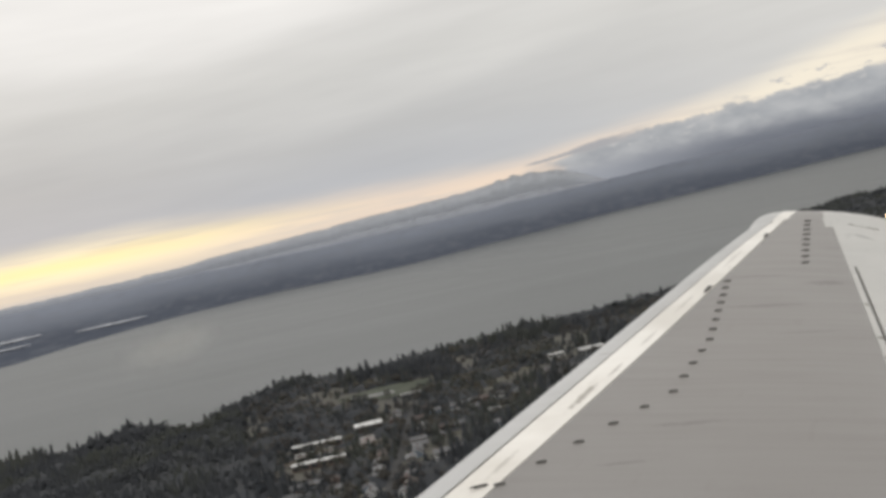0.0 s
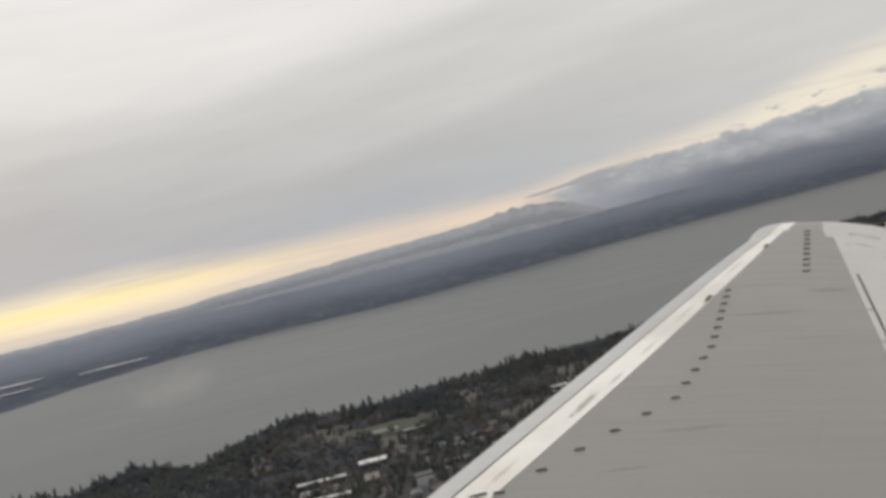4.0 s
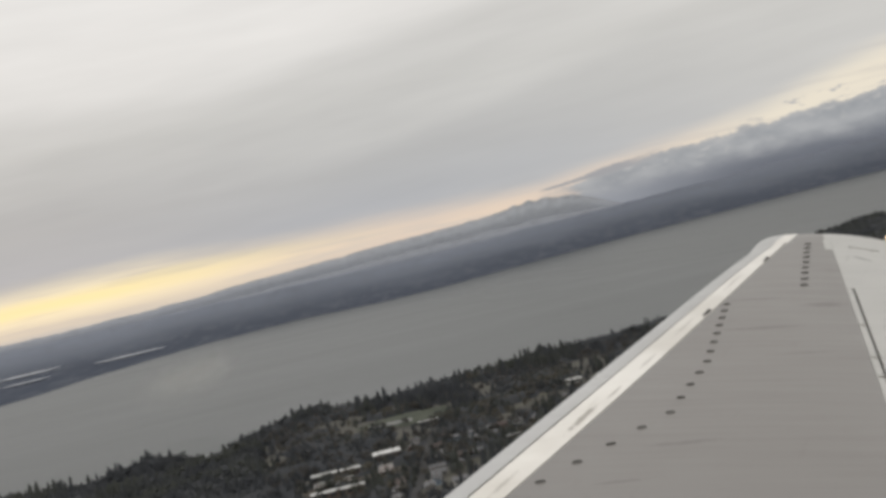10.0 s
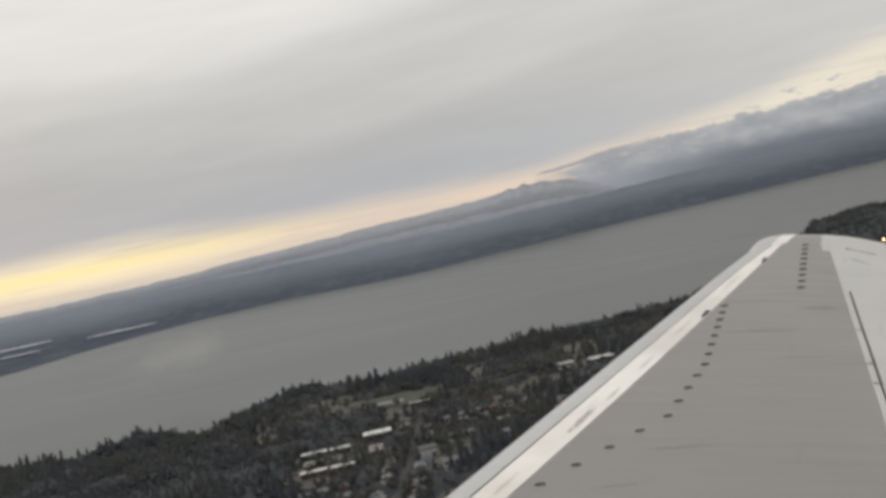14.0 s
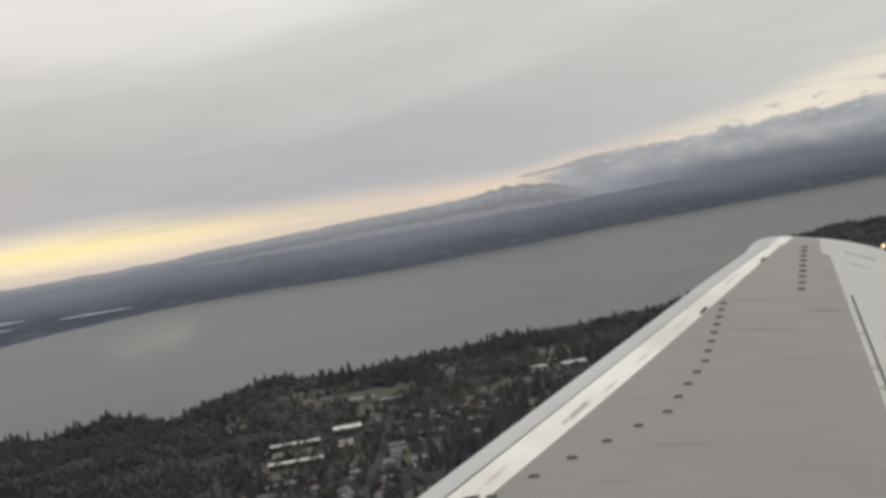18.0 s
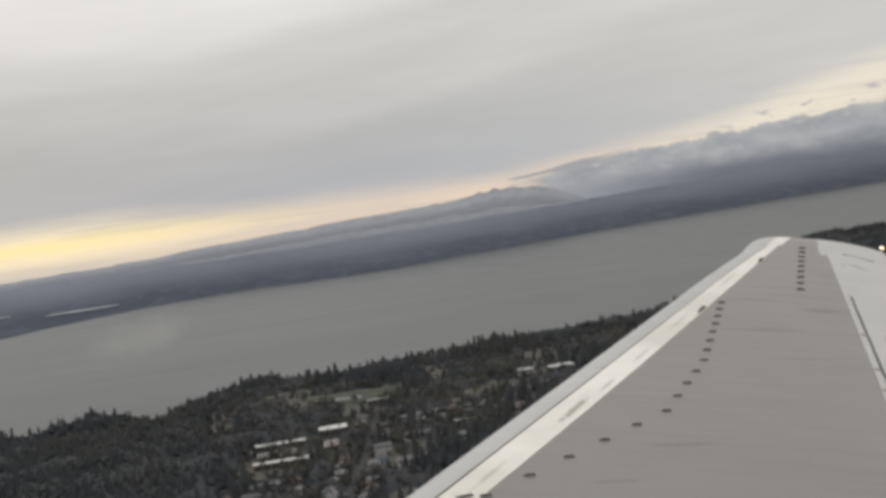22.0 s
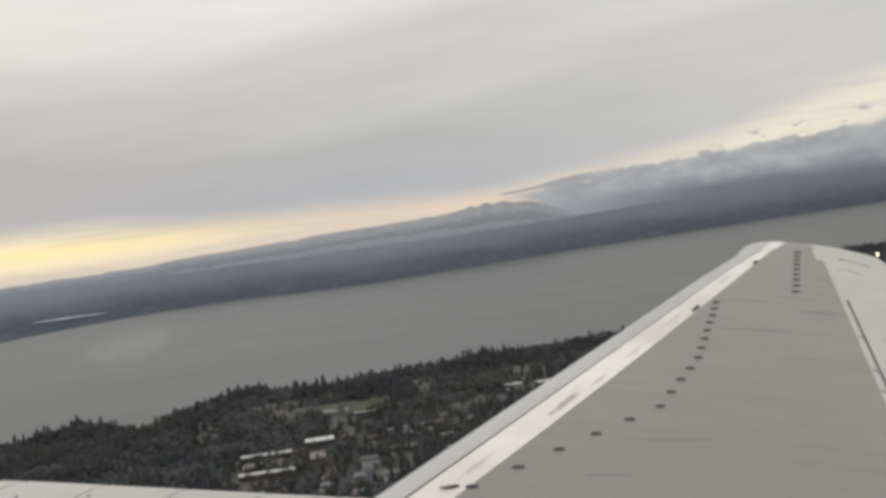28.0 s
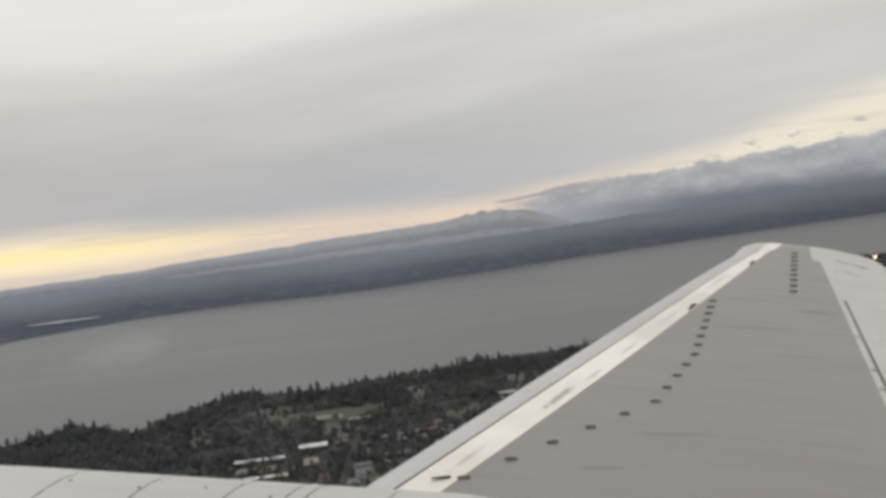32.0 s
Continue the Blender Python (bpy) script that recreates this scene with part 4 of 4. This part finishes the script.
def flat_building(x, y, w, d, h, turn, wall_mat, roof_mat, label, bays=6):
    """A long low building: walls, a slab roof with a raised rim, window bays and doors."""
    root = new("school_building")
    root.matrix_world = pose(x, y, land_z(x, y) + 0.3, 0, 0, turn)
    tagged(root, label, "school", group="low flat-roofed buildings")
    bm = bmesh.new()
    box(bm, -w / 2, -d / 2, -2, w / 2, d / 2, h)
    part("wall", bm, wall_mat, root)
    bm = bmesh.new()
    box(bm, -w / 2 - 0.4, -d / 2 - 0.4, h, w / 2 + 0.4, d / 2 + 0.4, h + 0.35)
    part("roof", bm, roof_mat, root, "flat pale roof")
    for x0, y0, x1, y1 in ((-w / 2 - 0.4, -d / 2 - 0.4, w / 2 + 0.4, -d / 2 - 0.1), (-w / 2 - 0.4, d / 2 + 0.1, w / 2 + 0.4, d / 2 + 0.4), (-w / 2 - 0.4, -d / 2, -w / 2 - 0.1, d / 2), (w / 2 + 0.1, -d / 2, w / 2 + 0.4, d / 2)):
        bm = bmesh.new()
        box(bm, x0, y0, h + 0.352, x1, y1, h + 0.7)
        part("parapet", bm, trim_white, root)
    for i in range(bays):
        cx = -w / 2 + w * (i + 0.5) / bays
        bm = bmesh.new()
        box(bm, cx - w / bays * 0.36, -d / 2 - 0.08, 1.0, cx + w / bays * 0.36, -d / 2, h - 0.5)
        part("window", bm, pane_mat, root)
    for i in range(2):
        bm = bmesh.new()
        cx = -w * 0.3 + w * 0.55 * i
        box(bm, cx - 0.9, -0.7, h + 0.352, cx + 0.9, 0.7, h + 1.3)
        part("roof_unit", bm, siding_mats[0], root, "boxy ventilation unit")
    for k in np.linspace(-0.5, 0.5, max(2, int(w / 9))):
        c, s = math.cos(radians(turn)), math.sin(radians(turn))
        TAKEN.append((x + c * w * k, y + s * w * k, d * 0.55 + 1.8))


for az, r, w, d, h, turn, wm, rm, lab in (
        (-9.1, 818, 35, 6.5, 4.0, 4, 3, pale_roof, "long low brick school wing with white roof"),
        (-9.2, 757, 36, 6.0, 4.0, 4, 3, pale_roof, "low brick school wing with white roof edge"),
        (-6.4, 832, 20, 13, 6.5, 6, 3, pale_roof, "brick school hall with bright white roof"),
        (-9.3, 786, 26, 14, 3.4, 4, 3, shingle_mats[1], "low brick school block with brown roof"),
        (-6.6, 790, 9, 22, 3.6, 6, 3, shingle_mats[3], "brick school link with red-brown roof"),
        (5.4, 985, 20, 11, 5.0, 8, 0, pale_roof, "white hall with bright flat roof among trees"),
        (3.6, 1000, 13, 7, 3.5, 6, 0, pale_roof, "small white annex with flat roof"),
        (6.9, 1010, 16, 7, 3.6, 10, 1, shingle_mats[2], "long pale low building among dark trees"),
        (0.6, 806, 26, 4.5, 3.5, 6, 1, shingle_mats[2], "long narrow building with pale grey roof"),
        (-16.5, 640, 30, 9, 4.0, -8, 0, pale_roof, "white low building among dark conifers"),
        (-4.0, 945, 16, 5, 3.2, 6, 1, shingle_mats[2], "small field house with pale roof")):
    x, y = polar(az, r)[:2]
    flat_building(x, y, w, d, h, turn, siding_mats[wm], rm, lab)
place_houses()


# ---------------------------------------------------------------- trees
def conifer(seed):
    """Crown of drooping ragged tiers round a thin stem, one unit high."""
    rng = random.Random(seed)
    vs, fs = [], []
    tiers = 7
    for k in range(tiers):
        f = k / tiers
        z0 = 0.10 + 0.82 * f
        rad = (0.235 - 0.185 * f) * rng.uniform(0.8, 1.2)
        zt = min(1.0, z0 + 0.24 - 0.08 * f)
        n = 7
        base = len(vs)
        ox, oy = rng.uniform(-0.012, 0.012), rng.uniform(-0.012, 0.012)
        spin = rng.uniform(0, 6)
        for i in range(2 * n):
            t = spin + math.pi * i / n
            q = rad * (rng.uniform(0.85, 1.2) if i % 2 == 0 else rng.uniform(0.45, 0.62))
            vs.append((ox + q * math.cos(t), oy + q * math.sin(t), z0 - (0.045 if i % 2 == 0 else -0.015) + rng.uniform(-0.015, 0.015)))
        vs.append((ox, oy, zt))
        for i in range(2 * n):
            fs.append((base + i, base + (i + 1) % (2 * n), base + 2 * n))
    return vs, fs


def clump(rng, c, r, vs, fs):
    b = len(vs)
    for d in ((1, 0, 0), (-1, 0, 0), (0, 1, 0), (0, -1, 0), (0, 0, 1), (0, 0, -1)):
        q = r * rng.uniform(0.6, 1.35)
        vs.append((c[0] + d[0] * q + rng.uniform(-.4, .4) * r, c[1] + d[1] * q + rng.uniform(-.4, .4) * r, c[2] + d[2] * q * 0.9 + rng.uniform(-.3, .3) * r))
    for i, j, k in ((0, 2, 4), (2, 1, 4), (1, 3, 4), (3, 0, 4), (2, 0, 5), (1, 2, 5), (3, 1, 5), (0, 3, 5)):
        fs.append((b + i, b + j, b + k))


def broadleaf(seed):
    """Bare crown of many small twig clumps, with gaps, one unit high."""
    rng = random.Random(seed)
    vs, fs = [], []
    for _ in range(18):
        t, u = rng.uniform(0, 2 * math.pi), rng.uniform(-1, 1)
        q = rng.uniform(0.55, 1.0)
        s = math.sqrt(1 - u * u)
        clump(rng, (0.30 * q * s * math.cos(t), 0.30 * q * s * math.sin(t), 0.62 + 0.33 * q * u), rng.uniform(0.065, 0.125), vs, fs)
    return vs, fs


def stem(h, r, limbs, seed):
    rng = random.Random(seed)
    vs, fs = [], []

    def rod(p, q, r0, r1):
        b = len(vs)
        d = (Vector(q) - Vector(p)).normalized()
        s = d.orthogonal().normalized()
        t = d.cross(s)
        for c, rr in ((p, r0), (q, r1)):
            for i in range(5):
                a = 2 * math.pi * i / 5
                vs.append(Vector(c) + (s * math.cos(a) + t * math.sin(a)) * rr)
        for i in range(5):
            fs.append((b + i, b + (i + 1) % 5, b + 5 + (i + 1) % 5, b + 5 + i))
    rod((0, 0, -0.08), (0, 0, h), r, r * 0.3)
    for _ in range(limbs):
        z = rng.uniform(0.3, 0.7) * h
        a = rng.uniform(0, 6.28)
        l = rng.uniform(0.15, 0.26)
        rod((0, 0, z), (l * math.cos(a), l * math.sin(a), z + rng.uniform(0.1, 0.25)), r * 0.5, r * 0.15)
    return vs, fs


CON = [conifer(k) for k in range(5)]
BRO = [broadleaf(20 + k) for k in range(5)]


def cover(x, y):
    """How far the ground between the streets is grown over, 0 to 1."""
    q = noise.noise((x * 0.017, y * 0.017, 6.0)) + 0.45 * noise.noise((x * 0.045, y * 0.045, 2.0))
    return min(1.0, max(0.0, (q + 0.16) / 0.22))


def wooded():
    """All tree places: x, y, height, kind."""
    rng = random.Random(5)
    out = []

    def free(x, y):
        if any(seg_dist(x, y, p, q) < w - 0.9 for p, q, w in STREETS):
            return False
        q = (x - FIELD[0].x) ** 2 / (FIELD[1] + 1) ** 2 + (y - FIELD[0].y) ** 2 / (FIELD[2] + 1) ** 2
        if q < 0.6 or (q < 1 and noise.noise((x * 0.05, y * 0.05, 3.3)) < 0.12):
            return False
        return not any((x - tx) ** 2 + (y - ty) ** 2 < tr * tr for tx, ty, tr in NEARBY.get((int(x // 40), int(y // 40)), ()))

    NEARBY = {}
    for tx, ty, tr in TAKEN:
        for i in range(int((tx - tr) // 40), int((tx + tr) // 40) + 1):
            for j in range(int((ty - tr) // 40), int((ty + tr) // 40) + 1):
                NEARBY.setdefault((i, j), []).append((tx, ty, tr))
    step = 5.9
    y = 500.0
    while y < 2450:
        half = y * math.tan(radians(29))
        st = step if y < 1400 else 9.5
        x = -half
        while x < half:
            px, py = x + rng.uniform(-0.5, 0.5) * st, y + rng.uniform(-0.5, 0.5) * st
            x += st
            a = math.degrees(math.atan2(px, py))
            r = math.hypot(px, py)
            s = shore(a)
            if r > s - 4 or r < 500 or (r > 1420 and a < 10):
                continue
            edge = s - r < 75
            wild = a < -12.5 or a > 11 or edge
            dens = 0.95 if wild else 0.22 + 0.75 * cover(px, py)
            if rng.random() > dens or not free(px, py):
                continue
            grove = noise.noise((px * 0.009, py * 0.009, 2.5))
            con = rng.random() < (0.60 + 0.6 * grove if wild else 0.50 + 0.7 * grove)
            h = (rng.uniform(9.5, 15.5) if con else rng.uniform(8.5, 12.5)) * (1.0 if wild else 0.70) * (1.0 + 0.26 * noise.noise((px * 0.02, py * 0.02, 9)))
            if con and not wild and grove > 0.02:
                h *= 1.45 + 1.1 * min(0.4, grove)
            if edge:
                h *= rng.choice((0.72, 0.8, 0.9, 1.15)) if con else 0.86
            if wild and rng.random() < 0.05:
                h *= 1.3
            out.append((px, py, h, con, wild))
        y += st
    return out


TREES = wooded()
TREES.sort(key=lambda t: math.hypot(t[0] + 60, t[1] - 560))


def template(kind, seed):
    v, f = (CON if kind else BRO)[seed]
    me = bpy.data.meshes.new("crown")
    me.from_pydata(v, [], f)
    me.materials.append(forest_tone if kind else bare_tone)
    me.shade_smooth()
    sv, sf = stem(0.9 if kind else 0.62, 0.016 if kind else 0.022, 0 if kind else 5, seed)
    ms = bpy.data.meshes.new("trunk")
    ms.from_pydata([tuple(p) for p in sv], [], sf)
    ms.materials.append(bark)
    return me, ms


KINDS = {(k, s): template(k, s) for k in (True, False) for s in range(5)}


def single_trees(places):
    rng = random.Random(3)
    for x, y, h, con, _ in places:
        s = rng.randrange(5)
        root = new("conifer" if con else "broadleaf_tree")
        root.matrix_world = pose(x, y, land_z(x, y), 0, 0, rng.uniform(0, 360)) @ Matrix.Diagonal((h, h, h, 1))
        tagged(root, "dark green conifer with ragged drooping tiers" if con else "bare brown winter tree with twiggy crown", "tree", group="trees of the near land")
        for nm, me in zip(("crown", "trunk"), KINDS[(con, s)]):
            ob = new(nm, me)
            ob.parent = root


def forest(name, places, con, label, mat=None):
    """The rest of one kind of tree in one mesh."""
    rng = random.Random(8 if con else 9)
    lib = [np.array(v) for v, _ in (CON if con else BRO)]
    fac = [np.array(f) for _, f in (CON if con else BRO)]
    vs, fs, n = [], [], 0
    for x, y, h, _, _ in places:
        s = rng.randrange(5)
        t = rng.uniform(0, 6.28)
        c, d = math.cos(t), math.sin(t)
        w = h * rng.uniform(0.85, 1.5)
        v = lib[s]
        q = np.empty_like(v)
        q[:, 0] = (v[:, 0] * c - v[:, 1] * d) * w + x
        q[:, 1] = (v[:, 0] * d + v[:, 1] * c) * w + y
        q[:, 2] = v[:, 2] * h + land_z(x, y)
        vs.append(q)
        fs.append(fac[s] + n)
        n += len(v)
    if not vs:
        return
    V, F = np.concatenate(vs), np.concatenate(fs)
    me = bpy.data.meshes.new(name)
    me.vertices.add(len(V))
    me.vertices.foreach_set("co", V.ravel())
    me.loops.add(F.size)
    me.loops.foreach_set("vertex_index", F.ravel())
    me.polygons.add(len(F))
    me.polygons.foreach_set("loop_start", np.arange(len(F)) * 3)
    me.polygons.foreach_set("use_smooth", np.ones(len(F), dtype=bool))
    me.update(calc_edges=True)
    me.materials.append(mat or (forest_tone if con else bare_tone))
    tagged(new(name, me), label, "forest", kind="stuff")


def undergrowth(name, r0, r1, a0, a1, step, label):
    """Lower storey of the woods: one bumpy sheet of shrubs and young trees that fills the gaps between the crowns."""
    n = int(math.radians(a1 - a0) * r1 / step)
    m = int((r1 - r0) / step)
    vs, fs, low = [], [], []
    rng = random.Random(14)
    for i in range(n + 1):
        for j in range(m + 1):
            a, r = a0 + (a1 - a0) * (i + rng.uniform(-0.3, 0.3)) / n, r0 + (r1 - r0) * (j + rng.uniform(-0.3, 0.3)) / m
            p = polar(a, r)
            s = shore(a)
            wild = a < -12.5 or a > 11 or s - r < 75
            c = 1.0 if wild else max(0.0, 1.25 * cover(p.x, p.y) - 0.25)
            c *= min(1.0, max(0.0, (s - r - 2) / 14))
            if not wild and c > 0:
                near = [math.hypot(p.x - tx, p.y - ty) - tr for tx, ty, tr in TAKEN if abs(p.x - tx) < 40 and abs(p.y - ty) < 40]
                near += [seg_dist(p.x, p.y, u, v) - w for u, v, w in STREETS]
                c *= min(1.0, max(0.0, (min(near) + 2) / 9))
                q = (p.x - FIELD[0].x) ** 2 / (FIELD[1] + 8) ** 2 + (p.y - FIELD[0].y) ** 2 / (FIELD[2] + 8) ** 2
                c *= 0.0 if q < 1 else 1.0
            h = c * ((7.0 if wild else 4.6) + 2.4 * noise.noise((p.x * 0.03, p.y * 0.03, 7)) + rng.uniform(-1.1, 1.1))
            low.append(c < 0.04)
            vs.append((p.x, p.y, land_z(p.x, p.y) + (h if c >= 0.04 else -0.6)))
    for i in range(n):
        for j in range(m):
            q = (i * (m + 1) + j, (i + 1) * (m + 1) + j, (i + 1) * (m + 1) + j + 1, i * (m + 1) + j + 1)
            if not all(low[k] for k in q):
                fs.append(q)
    ob = link_mesh(name, vs, fs, thicket, smooth=True)
    tagged(ob, label, "undergrowth", kind="stuff")


undergrowth("undergrowth", 500, 1340, -27, 14, 5.0, "dark shrubs and young trees filling the woods")
undergrowth("far_undergrowth", 1300, 2380, 11, 29, 12.0, "dark lower storey of the far headland's woods")
NEAR_TREES = 300
single_trees(TREES[:NEAR_TREES])
forest("conifer_forest", [t for t in TREES[NEAR_TREES:] if t[3]], True, "dark conifer woods along the bluff and between houses")
REST = [t for t in TREES[NEAR_TREES:] if not t[3]]
forest("bare_woods", [t for i, t in enumerate(REST) if not t[4] and i % 5 > 1], False, "brown leafless woods between the conifers")
forest("evergreen_woods", [t for i, t in enumerate(REST) if t[4] or i % 5 <= 1], False, "dark rounded evergreen trees between the conifers", forest_tone)
